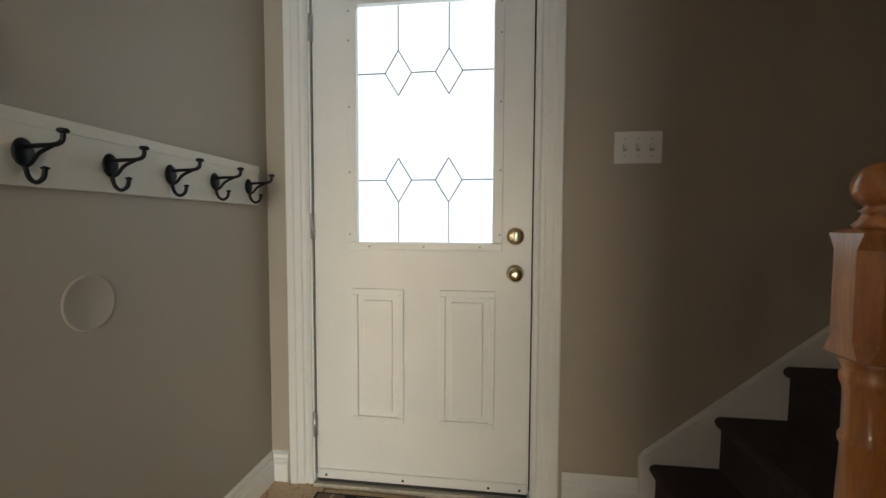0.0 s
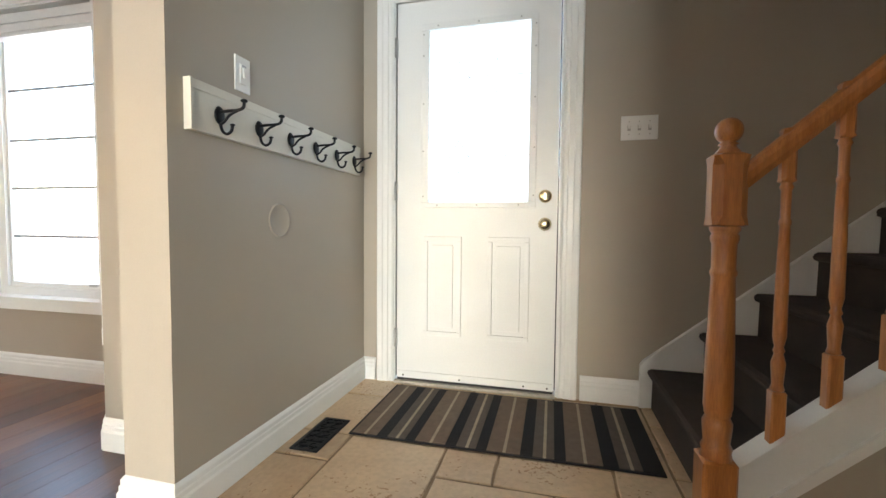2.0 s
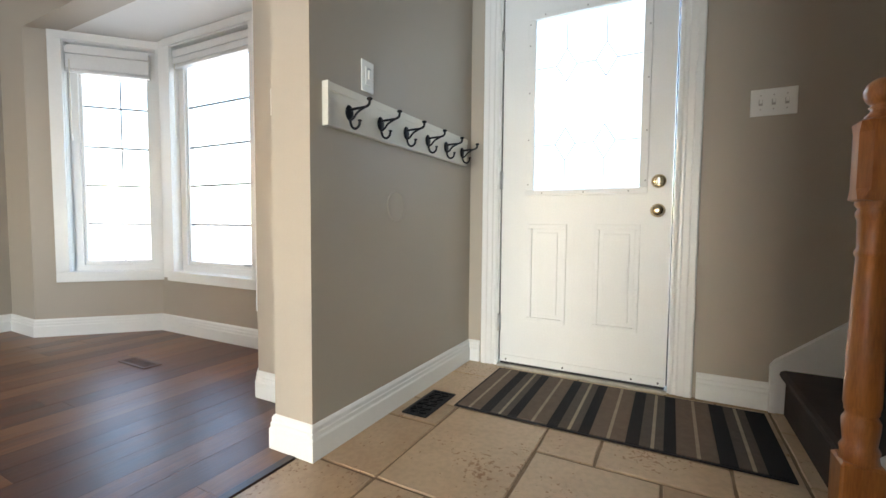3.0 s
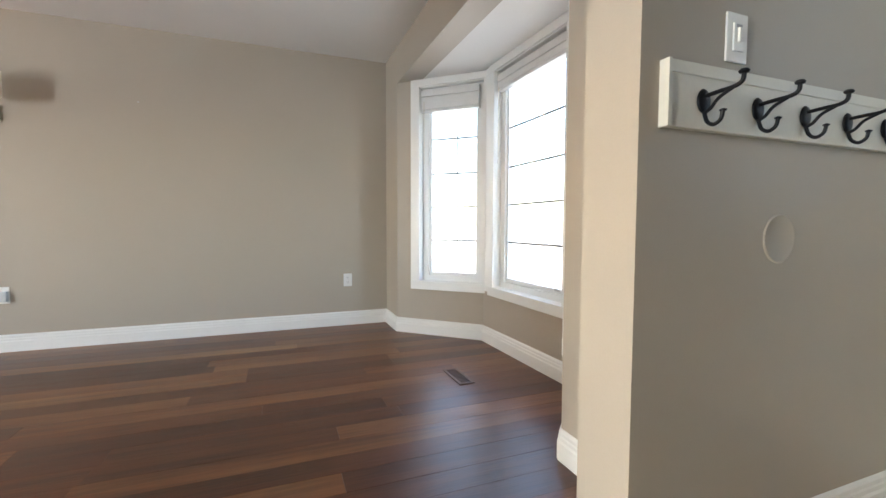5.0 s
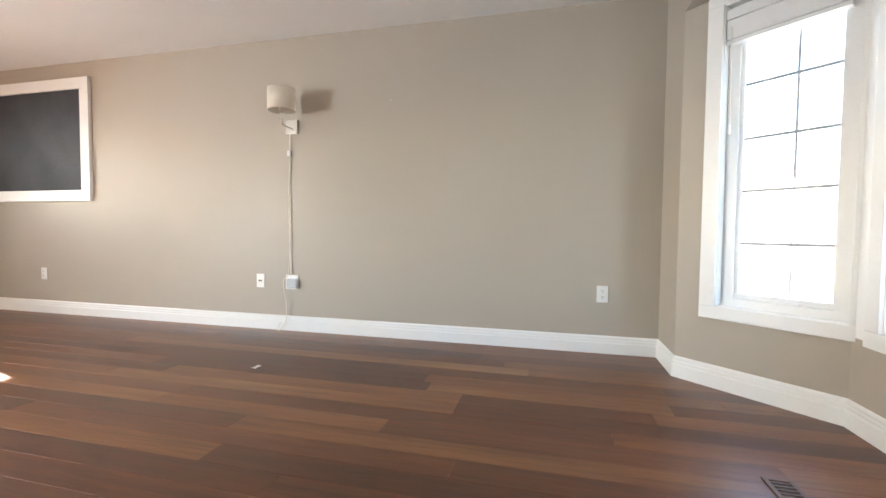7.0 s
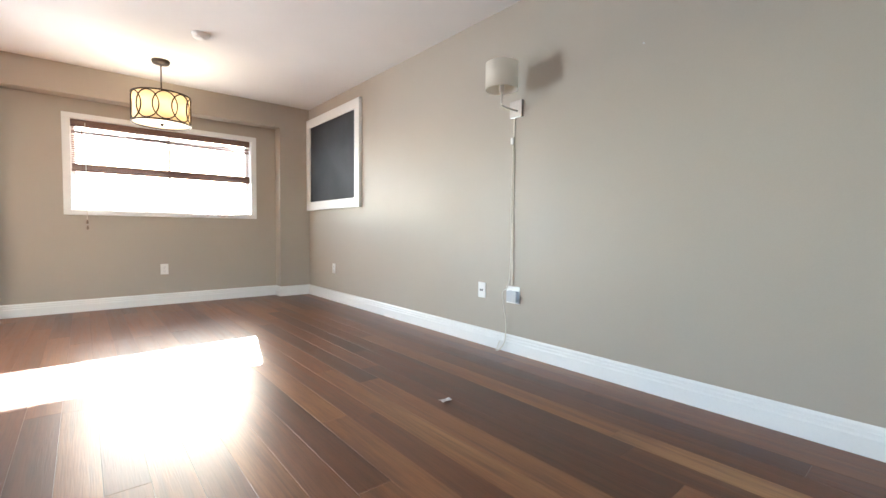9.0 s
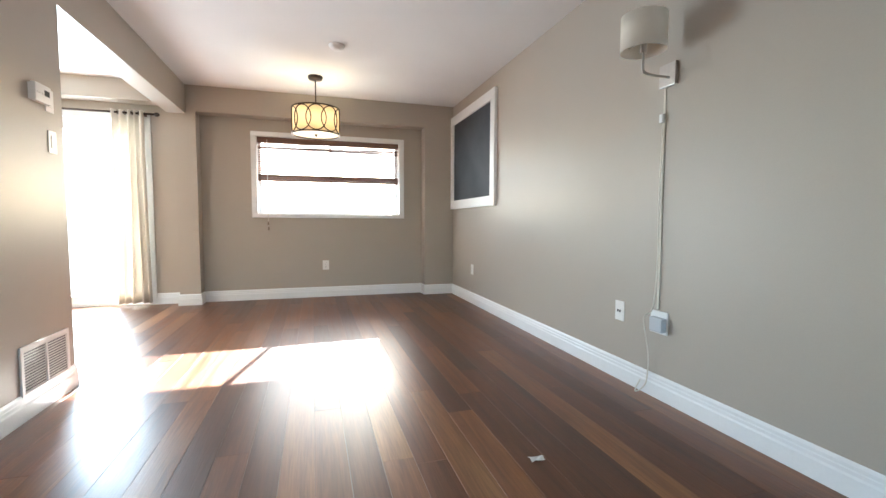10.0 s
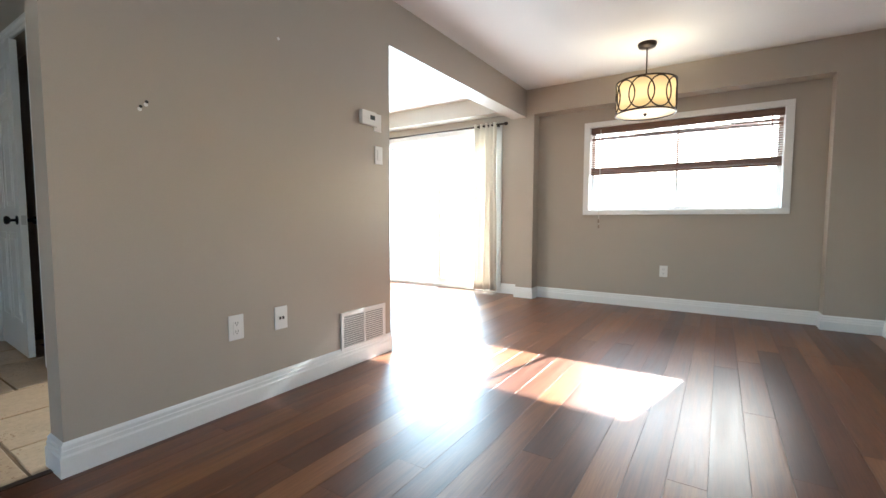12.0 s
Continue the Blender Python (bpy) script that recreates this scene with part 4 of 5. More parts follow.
def raised_blind(p, q, s0, s1, folds=7):
    a, d, n, length = flank(p, q, (-1.7, -3))
    ob = thing("window_blind", (a.x, a.y, 2.03), "white cellular blind pulled up to the window head", "blind", turn=math.atan2(d.y, d.x))
    sd = 1 if Vector((-d.y, d.x)).dot(n) > 0 else -1

    def b(name, x0, x1, y0, y1, z0, z1, bevel=0.003):
        bm = bmesh.new()
        box(bm, x0, x1, min(sd * y0, sd * y1), max(sd * y0, sd * y1), z0, z1, bevel)
        part(name, bm, BLINDW, ob)
    b("headrail", s0, s1, 0.008, 0.055, -0.055, -0.005)
    low = -0.066 - folds * 0.014
    b("fold_stack", s0 + 0.003, s1 - 0.003, 0.006, 0.054, low + 0.002, -0.060, 0.006)
    b("bottom_rail", s0, s1, 0.008, 0.055, low - 0.020, low)
    part("cord", tube([(s0 + 0.03, sd * 0.004, -0.10), (s0 + 0.032, sd * 0.003, -0.62)], 0.003, 6), CORD, ob)
    part("tassel", lathe([(0.003, 0), (0.008, -0.03), (0.005, -0.05)], 10, Matrix.Translation((s0 + 0.032, sd * 0.003, -0.61))), PLASTIC, ob)


raised_blind(BL, BM, 0.218, 0.72)
raised_blind(BM, BN, 0.178, 0.99, 3)


# ---------- sconce ----------
def wall_sconce():
    ob = thing("wall_sconce", (PX, -3.85, 1.685), "swing-arm wall sconce with a cream drum shade, unlit", "wall lamp")
    part("wall_plate", boxes((0, 0.018, -0.052, 0.052, -0.056, 0.056), bevel=0.002), NICKEL, ob)
    part("arm", tube(smooth_path([(0.018, 0.012, -0.015), (0.09, 0.018, -0.018), (0.178, 0.03, -0.016), (0.201, 0.036, 0.0), (0.205, 0.04, 0.04), (0.205, 0.04, 0.10)]), 0.0065, 10), NICKEL, ob, "", True)
    part("socket", lathe([(0.016, 0.07), (0.016, 0.13), (0.010, 0.135)], 16, Matrix.Translation((0.205, 0.04, 0))), NICKEL, ob, "", True)
    bm = bmesh.new()
    segs, R = 40, 0.105
    rings = []
    for r, z in ((R - 0.004, 0.080), (R, 0.080), (R, 0.246), (R - 0.004, 0.246)):
        rings.append([bm.verts.new((0.205 + r * math.cos(2 * math.pi * i / segs), 0.04 + r * math.sin(2 * math.pi * i / segs), z)) for i in range(segs)])
    for k in range(4):
        p, q = rings[k], rings[(k + 1) % 4]
        for i in range(segs):
            bm.faces.new((p[i], p[(i + 1) % segs], q[(i + 1) % segs], q[i]))
    shade = part("shade", bm, SHADE, ob, "cream linen drum shade", True)
    part("spider", boxes((0.205 - 0.103, 0.205 + 0.103, 0.037, 0.043, 0.128, 0.132), (0.202, 0.208, 0.04 - 0.103, 0.04 + 0.103, 0.128, 0.132)), NICKEL, shade)
    part("bulb", lathe([(0.012, 0.13), (0.016, 0.15), (0.028, 0.18), (0.027, 0.20), (0.015, 0.222), (0.002, 0.226)], 16, Matrix.Translation((0.205, 0.04, 0))), PLASTIC, ob, "", True)
    cover = part("cord_cover", boxes((0, 0.005, -0.029, -0.017, -1.21, -0.056), bevel=0.0015), material("cord_cover", (0.64, 0.59, 0.50), 0.5), ob, "pale cord channel painted near the wall colour")
    part("inline_switch", boxes((0.010, 0.026, -0.036, -0.012, -0.235, -0.190), bevel=0.005), PLASTIC, ob, "ivory inline cord switch")
    part("cord", tube(smooth_path([(0.012, -0.022, -0.235), (0.016, -0.028, -0.7), (0.02, -0.018, -0.95), (0.03, -0.03, -1.2), (0.07, -0.045, -1.25), (0.05, -0.06, -1.32), (0.032, -0.05, -1.46), (0.03, -0.055, -1.60), (0.045, -0.075, -1.655), (0.06, -0.10, -1.678), (0.04, -0.125, -1.675), (0.024, -0.11, -1.62)]), 0.0035, 7), CORD, ob, "ivory lamp cord with a loose loop", True)


wall_sconce()
ob = thing("power_outlet", label="wall outlet with a grey plug adapter", category="outlet")
ob.matrix_world = on_wall((PX, -3.86, 0.408), "+x")
part("cover", boxes((-0.058, 0.058, -0.007, 0, -0.06, 0.06), bevel=0.0025), PLASTIC, ob)
part("adapter", boxes((-0.03, 0.055, -0.042, -0.007, -0.045, 0.030), bevel=0.006), material("grey_plastic", (0.50, 0.52, 0.54), 0.45), ob, "grey plug adapter")


# ---------- chalkboard ----------
def chalkboard():
    ob = thing("chalkboard", (PX, -6.69, 1.68), "white framed chalkboard with a dark slate face", "chalkboard")
    hy, hz, w = 0.70, 0.58, 0.105
    part("slate", boxes((0.004, 0.016, -hy + 0.02, hy - 0.02, -hz + 0.02, hz - 0.02)), SLATE, ob, "dusty dark slate panel")
    for y0, y1, z0, z1 in ((-hy, hy, hz - w, hz), (-hy, hy, -hz, -hz + w), (-hy, -hy + w, -hz + w, hz - w), (hy - w, hy, -hz + w, hz - w)):
        part("frame_rail", boxes((0.0, 0.035, y0, y1, z0, z1), bevel=0.004), WHITE, ob)


chalkboard()


# ---------- pendant and smoke detector ----------
def pendant():
    ob = thing("pendant_lamp", (-1.512, -6.70, CE), "lit drum pendant in amber fabric with dark bronze rings", "pendant lamp")
    part("canopy", lathe([(0.074, 0), (0.074, -0.014), (0.066, -0.032), (0.02, -0.040)][::-1], 28), BRONZE, ob, "", True)
    part("stem", lathe([(0.006, -0.33), (0.006, -0.03)], 10), BRONZE, ob, "", True)
    R, z0, z1 = 0.228, -0.585, -0.325
    bm = bmesh.new()
    segs = 56
    rings = []
    for r, z in ((R - 0.004, z0), (R, z0), (R, z1), (R - 0.004, z1)):
        rings.append([bm.verts.new((r * math.cos(2 * math.pi * i / segs), r * math.sin(2 * math.pi * i / segs), z)) for i in range(segs)])
    for k in range(4):
        p, q = rings[k], rings[(k + 1) % 4]
        for i in range(segs):
            bm.faces.new((p[i], p[(i + 1) % segs], q[(i + 1) % segs], q[i]))
    shade = part("shade", bm, PSHADE, ob, "amber fabric drum", True)
    for z in (z0, z1):
        part("ring", tube([((R + 0.006) * math.cos(2 * math.pi * i / 56), (R + 0.006) * math.sin(2 * math.pi * i / 56), z) for i in range(57)], 0.007, 8), BRONZE, shade, "", True)
    n = 10
    for k in range(n):
        pts = []
        for i in range(33):
            u = 2 * math.pi * i / 32
            a = 2 * math.pi * (k + 0.5) / n + 0.42 * math.cos(u)
            pts.append(((R + 0.007) * math.cos(a), (R + 0.007) * math.sin(a), (z0 + z1) / 2 + 0.122 * math.sin(u)))
        part("hoop", tube(pts, 0.0058, 6), BRONZE, shade, "", True)
    part("diffuser", lathe([(R - 0.006, z0 + 0.004), (R - 0.006, z0 + 0.009)], 48), DIFFUSER, ob, "frosted glass diffuser")
    part("finial", lathe([(0.003, z0 - 0.022), (0.010, z0 - 0.014), (0.016, z0 - 0.004), (0.016, z0 + 0.003)], 16), BRONZE, ob, "", True)
    part("spider", boxes((-R + 0.004, R - 0.004, -0.004, 0.004, z1 - 0.012, z1 - 0.008), (-0.004, 0.004, -R + 0.004, R - 0.004, z1 - 0.012, z1 - 0.008)), BRONZE, ob)
    data = bpy.data.lights.new("pendant_bulb", "POINT")
    data.energy, data.color, data.shadow_soft_size = 0.55, (1.0, 0.82, 0.60), 0.05
    new("pendant_bulb", data).location = (-1.512, -6.70, CE - 0.43)


pendant()
ob = thing("smoke_detector", (-1.68, -5.84, CE), "round white smoke detector on the ceiling", "smoke detector")
part("body", lathe([(0.03, -0.034), (0.055, -0.030), (0.064, -0.012), (0.066, 0.0)], 32), PLASTIC, ob, "", True)
part("vent_ring", lathe([(0.034, -0.037), (0.038, -0.033)], 28), PLASTIC, ob, "", True)


# ---------- back window ----------
def back_window():
    x0, x1, z0, z1 = -2.55, -0.835, 1.02, 1.945
    ob = tagged(thing("window_4", ((x0 + x1) / 2, BACK, z0)), "white sliding window with a half-raised brown blind", "window", kind="structure")
    hx, h = (x1 - x0) / 2, z1 - z0
    c = bmesh.new()
    for a in ((-hx - 0.052, hx + 0.052, -0.042, 0.012), (-hx - 0.052, hx + 0.052, h - 0.012, h + 0.042), (-hx - 0.052, -hx + 0.012, 0.012, h - 0.012), (hx - 0.012, hx + 0.052, 0.012, h - 0.012)):
        box(c, a[0], a[1], 0.0, 0.018, a[2], a[3], bevel=0.004)
    part("casing", c, WHITE, ob)
    f = bmesh.new()
    for a in ((-hx, hx, 0, 0.05), (-hx, hx, h - 0.05, h), (-hx, -hx + 0.05, 0.05, h - 0.05), (hx - 0.05, hx, 0.05, h - 0.05), (-0.012, 0.012, 0.05, h - 0.05)):
        box(f, a[0], a[1], -0.15, -0.09, a[2], a[3], bevel=0.003)
    part("window_frame", f, WHITE, ob)
    j = bmesh.new()
    box(j, -hx, hx, -0.09, 0.0, 0.0, 0.012)
    box(j, -hx, hx, -0.09, 0.0, h - 0.012, h)
    box(j, -hx, -hx + 0.012, -0.09, 0.0, 0.012, h - 0.012)
    box(j, hx - 0.012, hx, -0.09, 0.0, 0.012, h - 0.012)
    part("jamb", j, WHITE, ob)
    for a, b in ((-hx + 0.05, -0.012), (0.012, hx - 0.05)):
        pane = part("pane", boxes((a, b, -0.122, -0.117, 0.05, h - 0.05)), GLASS, ob)
        pane.visible_shadow = False
    bl = thing("wood_blind", ((x0 + x1) / 2, BACK - 0.05, z1), "brown wooden slat blind raised half way, uneven", "blind")
    part("headrail", boxes((-hx + 0.014, hx - 0.014, -0.022, 0.022, -0.078, -0.012), bevel=0.003), WOODB, bl, "brown wooden valance")
    rnd = random.Random(4)
    for i in range(6):
        z = -0.088 - i * 0.0125
        part("slat", box(bmesh.new(), -hx + 0.02, hx - 0.02, -0.023, 0.023, -0.0028, 0.0028, m=Matrix.Translation((0, 0, z)) @ Matrix.Rotation(radians(rnd.uniform(-14, 14)), 4, "X") @ Matrix.Rotation(radians(rnd.uniform(-0.8, 0.6)), 4, "Y")), WOODB, bl)
    for i in range(14):
        z = -0.172 - i * 0.0212
        part("slat", box(bmesh.new(), -hx + 0.02, hx - 0.02, -0.022, 0.022, -0.0012, 0.0012, m=Matrix.Translation((0, 0, z)) @ Matrix.Rotation(radians(rnd.uniform(-3, 3)), 4, "X") @ Matrix.Rotation(radians(0.15), 4, "Y")), WOODB, bl)
    for i in range(9):
        part("slat", box(bmesh.new(), -hx + 0.02, hx - 0.02, -0.023, 0.023, -0.0026, 0.0026, m=Matrix.Translation((0, 0, -0.452 - i * 0.0060)) @ Matrix.Rotation(radians(rnd.uniform(-0.12, 0.12)), 4, "Y")), WOODB, bl)
    part("bottom_rail", boxes((-hx + 0.018, hx - 0.018, -0.024, 0.024, -0.528, -0.506), bevel=0.004), WOODB, bl)
    for x in (-hx + 0.1, hx - 0.1):
        part("ladder_tape", boxes((x - 0.004, x + 0.004, 0.0225, 0.0235, -0.52, -0.06)), WOODB, bl)
    for x, z in ((hx - 0.125, -1.04), (hx - 0.128, -1.10)):
        part("pull_cord", tube([(x, 0.075, -0.05), (x, 0.075, z)], 0.0016, 6), CORD, bl)
        part("tassel", lathe([(0.003, 0.028), (0.009, 0.010), (0.010, -0.010), (0.006, -0.014)][::-1], 12, Matrix.Translation((x, 0.075, z))), material("wood_tassel", (0.25, 0.19, 0.14), 0.5), bl, "small wooden pull")


back_window()


# ---------- patio door and curtain ----------
def patio_door():
    x0, x1, h = 0.28, 2.1, 2.03
    ob = tagged(thing("door_2", ((x0 + x1) / 2, BACK, 0.0)), "white sliding glass patio door, closed", "door", kind="structure")
    hx = (x1 - x0) / 2
    c = bmesh.new()
    for a in ((-hx - 0.06, hx + 0.06, h - 0.01, h + 0.06), (-hx - 0.06, -hx + 0.01, 0.0, h - 0.01), (hx - 0.01, hx + 0.06, 0.0, h - 0.01)):
        box(c, a[0], a[1], 0.0, 0.018, a[2], a[3], bevel=0.004)
    part("casing", c, WHITE, ob)
    f = bmesh.new()
    for a in ((-hx, hx, 0, 0.04, -0.16, -0.03), (-hx, hx, h - 0.05, h, -0.16, -0.03), (-hx, -hx + 0.045, 0.04, h - 0.05, -0.16, -0.03), (hx - 0.045, hx, 0.04, h - 0.05, -0.16, -0.03)):
        box(f, a[0], a[1], a[4], a[5], a[2], a[3], bevel=0.003)
    part("frame", f, WHITE, ob)
    for a, b, y in ((-hx + 0.045, 0.03, -0.09), (-0.03, hx - 0.045, -0.13)):
        s = bmesh.new()
        for q in ((a, b, 0.04, 0.12), (a, b, h - 0.12, h - 0.05), (a, a + 0.06, 0.12, h - 0.12), (b - 0.06, b, 0.12, h - 0.12)):
            box(s, q[0], q[1], y, y + 0.035, q[2], q[3], bevel=0.003)
        sash = part("sash", s, WHITE, ob)
        pane = part("pane", boxes((a + 0.06, b - 0.06, y + 0.015, y + 0.02, 0.12, h - 0.12)), GLASS, sash)
        pane.visible_shadow = False


patio_door()
rod = thing("curtain_rod", (1.1, BACK + 0.085, 2.085), "dark bronze curtain rod over the patio door", "curtain rod")
part("rod", lathe([(0.011, -0.95), (0.011, 1.1)], 14, Matrix.Rotation(radians(90), 4, "Y")), BRONZE, rod, "", True)
part("finial", lathe([(0.011, 0.0), (0.020, 0.01), (0.022, 0.03), (0.012, 0.05)], 14, Matrix.Translation((-0.94, 0, 0)) @ Matrix.Rotation(radians(-90), 4, "Y")), BRONZE, rod, "", True)
for x in (-0.84, 1.0):
    part("bracket", boxes((x - 0.012, x + 0.012, -0.085, 0.0, -0.018, 0.004), bevel=0.002), BRONZE, rod)
cur = thing("curtain", (0.40, BACK + 0.085, 2.11), "cream grommet curtain drawn to the side of the patio door", "curtain")
bm = bmesh.new()
N, Mz = 96, 16
grid = []
for j in range(Mz + 1):
    z = -j / Mz * 2.075
    row = []
    for i in range(N + 1):
        u = i / N
        sp = 0.29 + 0.05 * (j / Mz)
        x = -sp / 2 + u * sp + 0.012 * math.sin(9 * u + 2.2 * j / Mz)
        y = 0.042 * math.sin(u * 2 * math.pi * 4.5) * (1 - 0.15 * math.sin(3 * j / Mz + 4 * u)) + 0.008 * math.sin(14 * u + j * 0.4)
        row.append(bm.verts.new((x, y, z)))
    grid.append(row)
for j in range(Mz):
    for i in range(N):
        bm.faces.new((grid[j][i], grid[j][i + 1], grid[j + 1][i + 1], grid[j + 1][i]))
panel = part("panel", bm, CURTAIN, cur, "", True)
sm = panel.modifiers.new("thickness", "SOLIDIFY")
sm.thickness = 0.0015
for i in range(9):
    u = (i + 0.5) / 9
    part("grommet", tube([(-0.145 + u * 0.29 + 0.004 * math.cos(a), 0.019 * math.cos(a), -0.025 + 0.019 * math.sin(a)) for a in [2 * math.pi * k / 16 for k in range(17)]], 0.003, 6), BRONZE, cur)


# ---------- closet door ----------
def closet_door():
    ob = tagged(thing("door_3", (2.40, -3.515, 0.012), turn=radians(180 - 2.5)), "white six-panel closet door standing ajar", "door", kind="structure")
    W, H = 0.735, 2.03
    bm = boxes((0, W, -0.0175, 0.0175, 0, H))
    slab = part("slab", bm, DOORW, ob)
    for x0, x1 in ((0.10, 0.335), (0.40, 0.635)):
        for z0, z1 in ((0.22, 0.82), (0.98, 1.58), (1.68, 1.90)):
            b = bmesh.new()
            w = 0.018
            for s in (-1, 1):
                y0, y1 = (0.0175, 0.0235) if s > 0 else (-0.0235, -0.0175)
                for a in ((x0, x1, z0, z0 + w), (x0, x1, z1 - w, z1), (x0, x0 + w, z0 + w, z1 - w), (x1 - w, x1, z0 + w, z1 - w)):
                    box(b, a[0], a[1], y0, y1, a[2], a[3], bevel=0.003)
                box(b, x0 + 0.045, x1 - 0.045, y0, y1, z0 + 0.045, z1 - 0.045, bevel=0.003)
            part("panel", b, DOORW, slab)
    for s in (-1, 1):
        m = Matrix.Translation((W - 0.065, s * 0.0175, 0.90)) @ Matrix.Rotation(radians(-90 * s), 4, "X")
        part("knob", lathe([(0.030, 0), (0.030, 0.006), (0.010, 0.010), (0.010, 0.032), (0.024, 0.040), (0.028, 0.052), (0.022, 0.062), (0.004, 0.065)], 22, m), IRON, ob, "black door knob", True)
    part("latch_plate", boxes((W, W + 0.002, -0.012, 0.012, 0.87, 0.93)), STEEL, ob)


closet_door()
casing("trim_closet", 1.42, 2.42, 2.06, -3.5, 0.075, 1)
structure("door_frame", boxes((1.42, 1.435, -3.62, -3.5, 0, 2.06), (2.405, 2.42, -3.62, -3.5, 0, 2.06)), WHITE, "white painted door jamb")


# ---------- outdoors ----------
structure("ground", boxes((-2500, 2500, 0.2, 2500, -0.62, -0.60), (-2500, 2500, -2500, -7.8, -0.62, -0.60), (-2500, -3.5, -7.8, 0.2, -0.62, -0.60), (4.9, 2500, -7.8, 0.2, -0.62, -0.60)), GROUND, "pale grey ground outside")


def far_house(x, y, w, h, label):
    ob = thing("house", (x, y, -0.6), label, "house", "houses across the street")
    part("wall", boxes((-w / 2, w / 2, 0, 8, 0, h)), BRICK, ob)
    bm = slab_xz([(-w / 2 - 0.4, h), (w / 2 + 0.4, h), (0, h + 2.6)], -0.4, 8.4)
    part("roof", bm, ROOF, ob)
    for i in range(3):
        for z in (1.0, 3.7):
            cx = -w / 2 + w * (i + 0.5) / 3
            win = part("window", boxes((cx - 0.65, cx + 0.65, -0.06, 0.0, z, z + 1.3)), WHITE, ob)
            part("pane", boxes((cx - 0.55, cx + 0.55, -0.08, -0.06, z + 0.1, z + 1.2)), GRILLE, win)


far_house(-14, 24, 9, 5.6, "pale brick two-storey house across the street")
far_house(-25, 22, 9, 5.6, "pale brick two-storey house across the street")


# ---------- floor pieces ----------
floor_living = bpy.data.objects["floor_living"]
floor_kitchen = bpy.data.objects["floor_kitchen"]
floor_hall = bpy.data.objects["floor_hall"]
plank_meshes = {}


def plank_mesh(w, length):
    key = (round(w, 3), round(length, 2))
    if key not in plank_meshes:
        c = 0.0004
        bm = bmesh.new()
        hw, hl = w / 2 - 0.0004, key[1] / 2 - 0.0004
        low = [bm.verts.new((a * hw, b * hl, -0.011)) for a, b in ((-1, -1), (1, -1), (1, 1), (-1, 1))]
        mid = [bm.verts.new((a * hw, b * hl, -c)) for a, b in ((-1, -1), (1, -1), (1, 1), (-1, 1))]
        top = [bm.verts.new((a * (hw - c), b * (hl - c), 0)) for a, b in ((-1, -1), (1, -1), (1, 1), (-1, 1))]
        bm.faces.new(top)
        for p, q in ((low, mid), (mid, top)):
            for i in range(4):
                bm.faces.new((p[i], p[(i + 1) % 4], q[(i + 1) % 4], q[i]))
        plank_meshes[key] = mesh_of("plank", bm, PLANK)
    return plank_meshes[key]


def bay_limit(x):
    """How far the living floor reaches towards the front at x."""
    if x < BL[0] or x > BR[0]:
        return FY + 0.03 if x < BL[0] else -0.95 if x < -0.18 else -1.24
    if x < BM[0]:
        return BL[1] + (x - BL[0]) / (BM[0] - BL[0]) * (BM[1] - BL[1]) + 0.03
    if x > BN[0]:
        return BN[1] + (x - BN[0]) / (BR[0] - BN[0]) * (BR[1] - BN[1]) + 0.03
    return -0.44


def lay_planks(parent, x0, x1, y0, limit, rnd):
    w = 0.1256
    n = round((x1 - x0) / w)
    w = (x1 - x0) / n
    for k in range(n):
        cx = x0 + (k + 0.5) * w
        end = limit(cx)
        y = y0
        first = True
        while y < end - 0.02:
            length = rnd.choice((0.9, 1.2, 1.5, 1.8, 2.1)) if not first else rnd.uniform(0.3, 1.6)
            first = False
            if end - y - length < 0.25:
                length = end - y
            length = round(min(length, end - y), 2)
            if length < 0.03:
                break
            ob = new("plank", plank_mesh(w, length))
            ob.location = (cx, y + length / 2, rnd.uniform(-0.0004, 0.0))
            ob.parent = parent
            y += length


rnd = random.Random(11)
lay_planks(floor_living, PX, -0.078, BACK, bay_limit, rnd)
lay_planks(floor_kitchen, -0.078, 2.5, BACK, lambda x: -3.62, rnd)

# travertine in mixed sizes on a 0.2 m grid
U, GX, GY = 0.203, -0.164, -0.637 - 15 * 0.203
cols, rows_n = 14, 19
taken = [[False] * rows_n for _ in range(cols)]
rnd = random.Random(7)
tile_meshes = {}


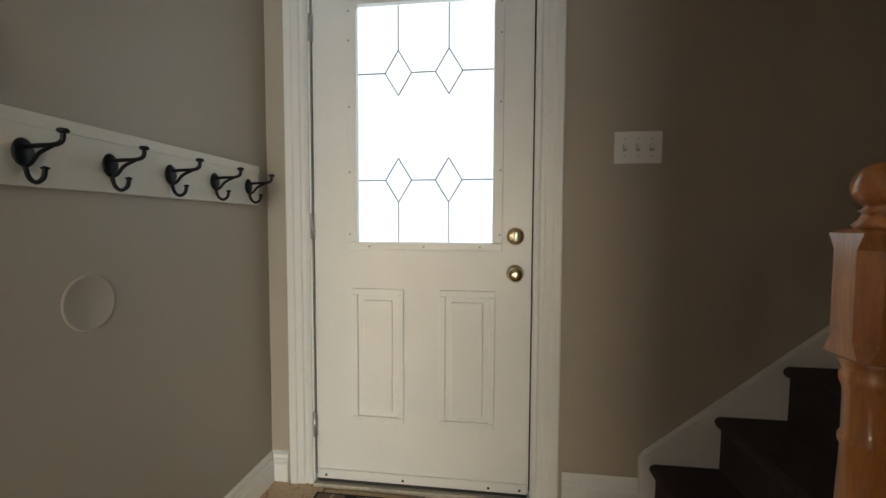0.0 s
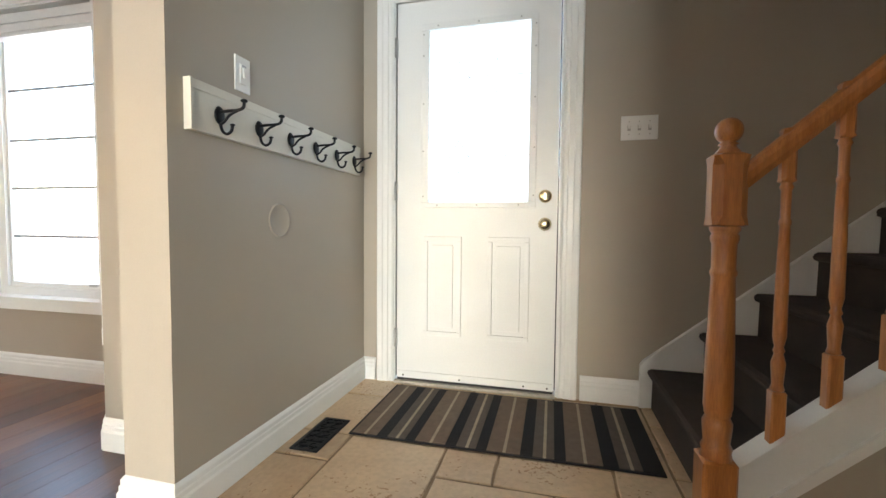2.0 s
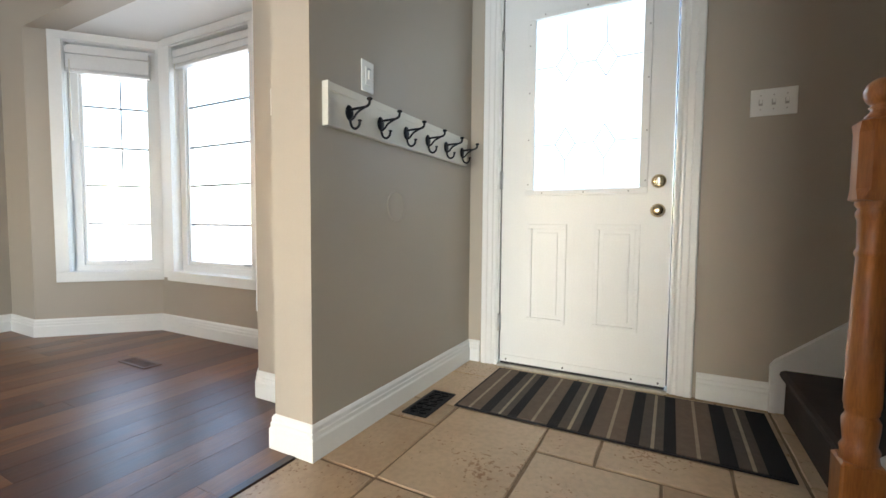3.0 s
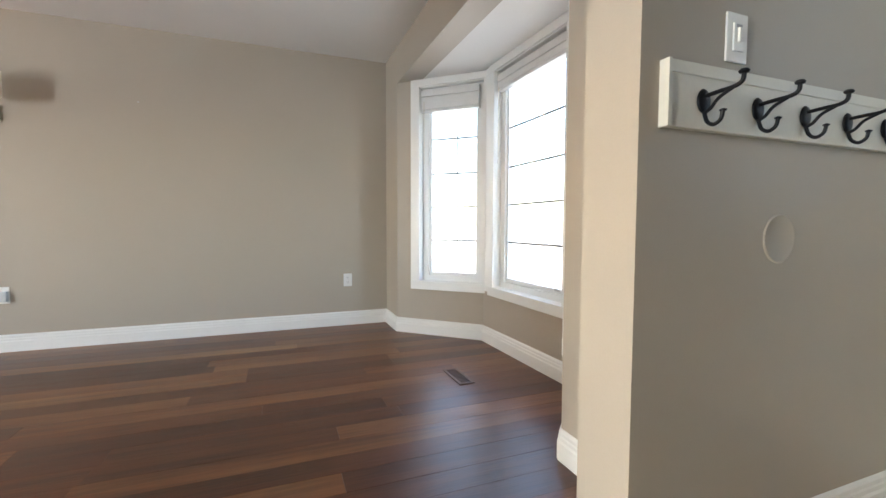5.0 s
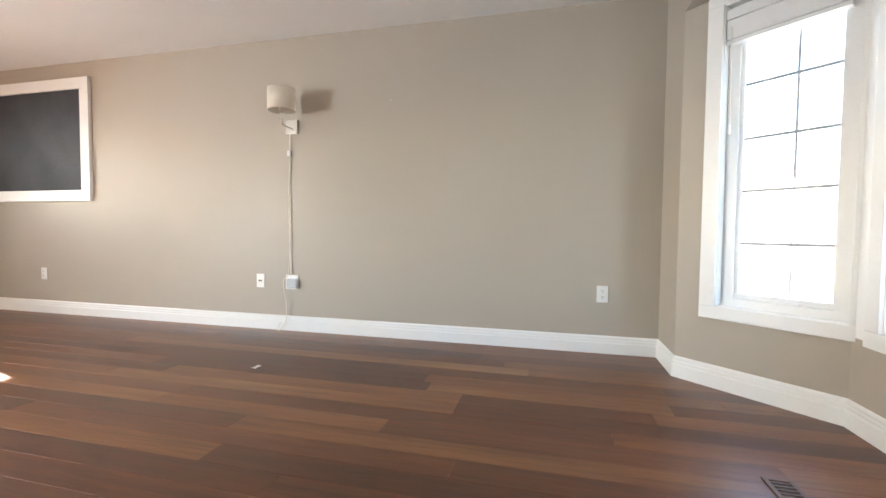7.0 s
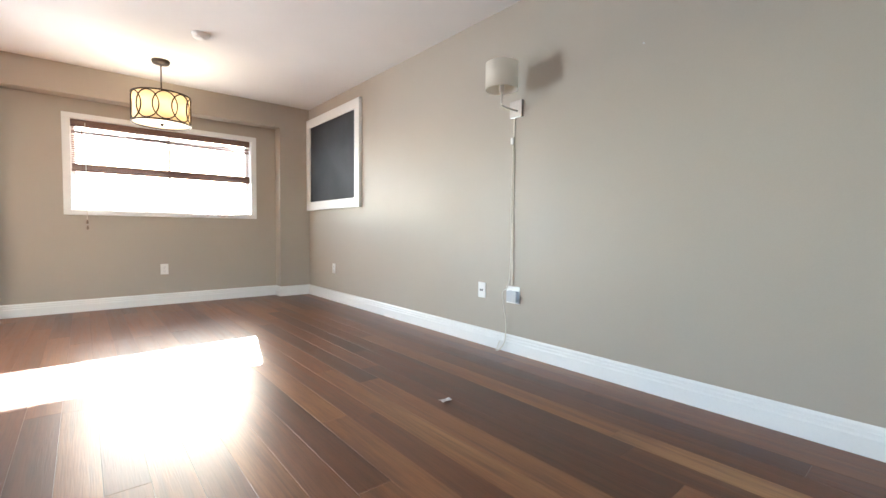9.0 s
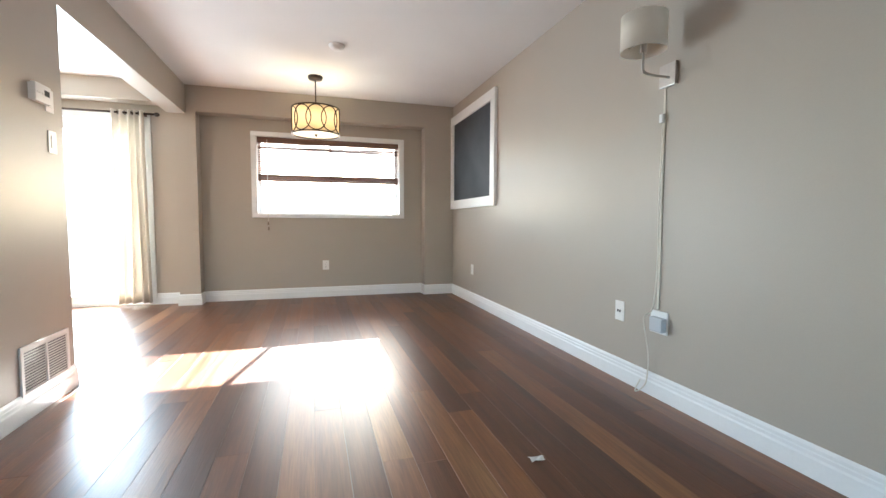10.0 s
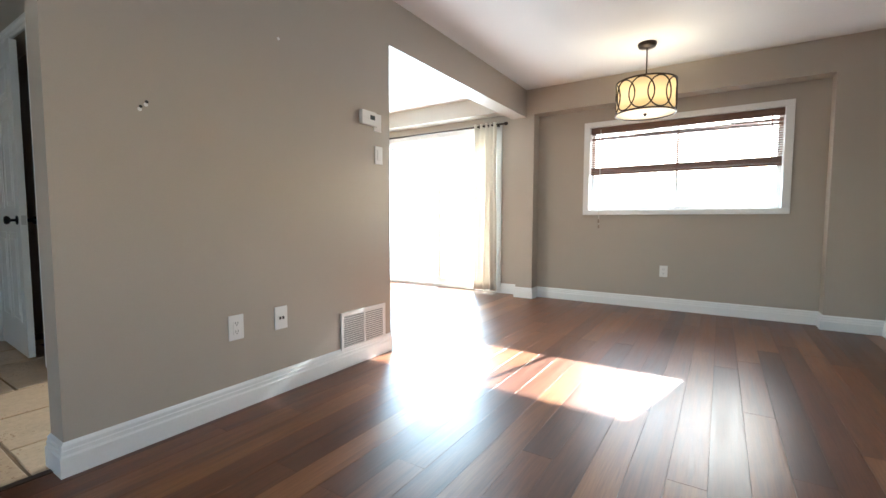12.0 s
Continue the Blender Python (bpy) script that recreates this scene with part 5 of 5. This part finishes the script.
def tile_mesh(a, b):
    if (a, b) not in tile_meshes:
        bm = bmesh.new()
        j, c = 0.0055, 0.003
        hw, hl = a * U / 2 - j, b * U / 2 - j
        ring = []
        rr = random.Random(a * 10 + b)
        pts = []
        for (px, py), (qx, qy) in zip(((-1, -1), (1, -1), (1, 1), (-1, 1)), ((1, -1), (1, 1), (-1, 1), (-1, -1))):
            for t in range(4):
                pts.append((hw * (px + (qx - px) * t / 4) + rr.uniform(-0.0018, 0.0018), hl * (py + (qy - py) * t / 4) + rr.uniform(-0.0018, 0.0018)))
        low = [bm.verts.new((x, y, -0.006)) for x, y in pts]
        mid = [bm.verts.new((x, y, -c)) for x, y in pts]
        top = [bm.verts.new((x * (1 - c / hw), y * (1 - c / hl), 0)) for x, y in pts]
        bm.faces.new(top)
        for p, q in ((low, mid), (mid, top)):
            for i in range(16):
                bm.faces.new((p[i], p[(i + 1) % 16], q[(i + 1) % 16], q[i]))
        tile_meshes[(a, b)] = mesh_of("tile", bm, TILE)
    return tile_meshes[(a, b)]


def lay_tile(i, j, a, b):
    for p in range(a):
        for q in range(b):
            taken[i + p][j + q] = True
    x0, x1, y1 = GX + i * U, GX + (i + a) * U, GY + (j + b) * U
    if x1 > 2.62 or y1 > 0.25 or x0 < -0.3:
        return
    ob = new("tile", tile_mesh(a, b))
    if x0 < -0.06:
        ob.scale.x = (x1 + 0.064) / (x1 - x0)
        x0 = -0.064
    ob.location = ((x0 + x1) / 2, GY + (j + b / 2) * U, rnd.uniform(-0.0008, 0))
    ob.parent = floor_hall


def free(i, j, a, b):
    return i + a <= cols and j + b <= rows_n and not any(taken[i + p][j + q] for p in range(a) for q in range(b))


for i, j, a, b in ((4, 14, 1, 1), (2, 12, 2, 3), (5, 14, 2, 1), (4, 12, 2, 2), (6, 12, 1, 2), (0, 12, 2, 2)):
    if free(i, j, a, b):
        lay_tile(i, j, a, b)
for j in range(rows_n):
    for i in range(cols):
        if taken[i][j]:
            continue
        opts = [(2, 3), (3, 2), (2, 2), (1, 2), (2, 1), (1, 1)]
        weights = [5, 4, 4, 1.5, 1.5, 0.7]
        while True:
            o = rnd.choices(opts, weights)[0]
            if free(i, j, *o):
                lay_tile(i, j, *o)
                break
structure("floor_strip", boxes((-0.095, -0.062, -3.14, -1.288, -0.005, 0.004), bevel=0.002), material("dark_reducer", (0.05, 0.025, 0.016), 0.35, vary=0.3, scale=8), "dark wood edge strip between planks and tiles")
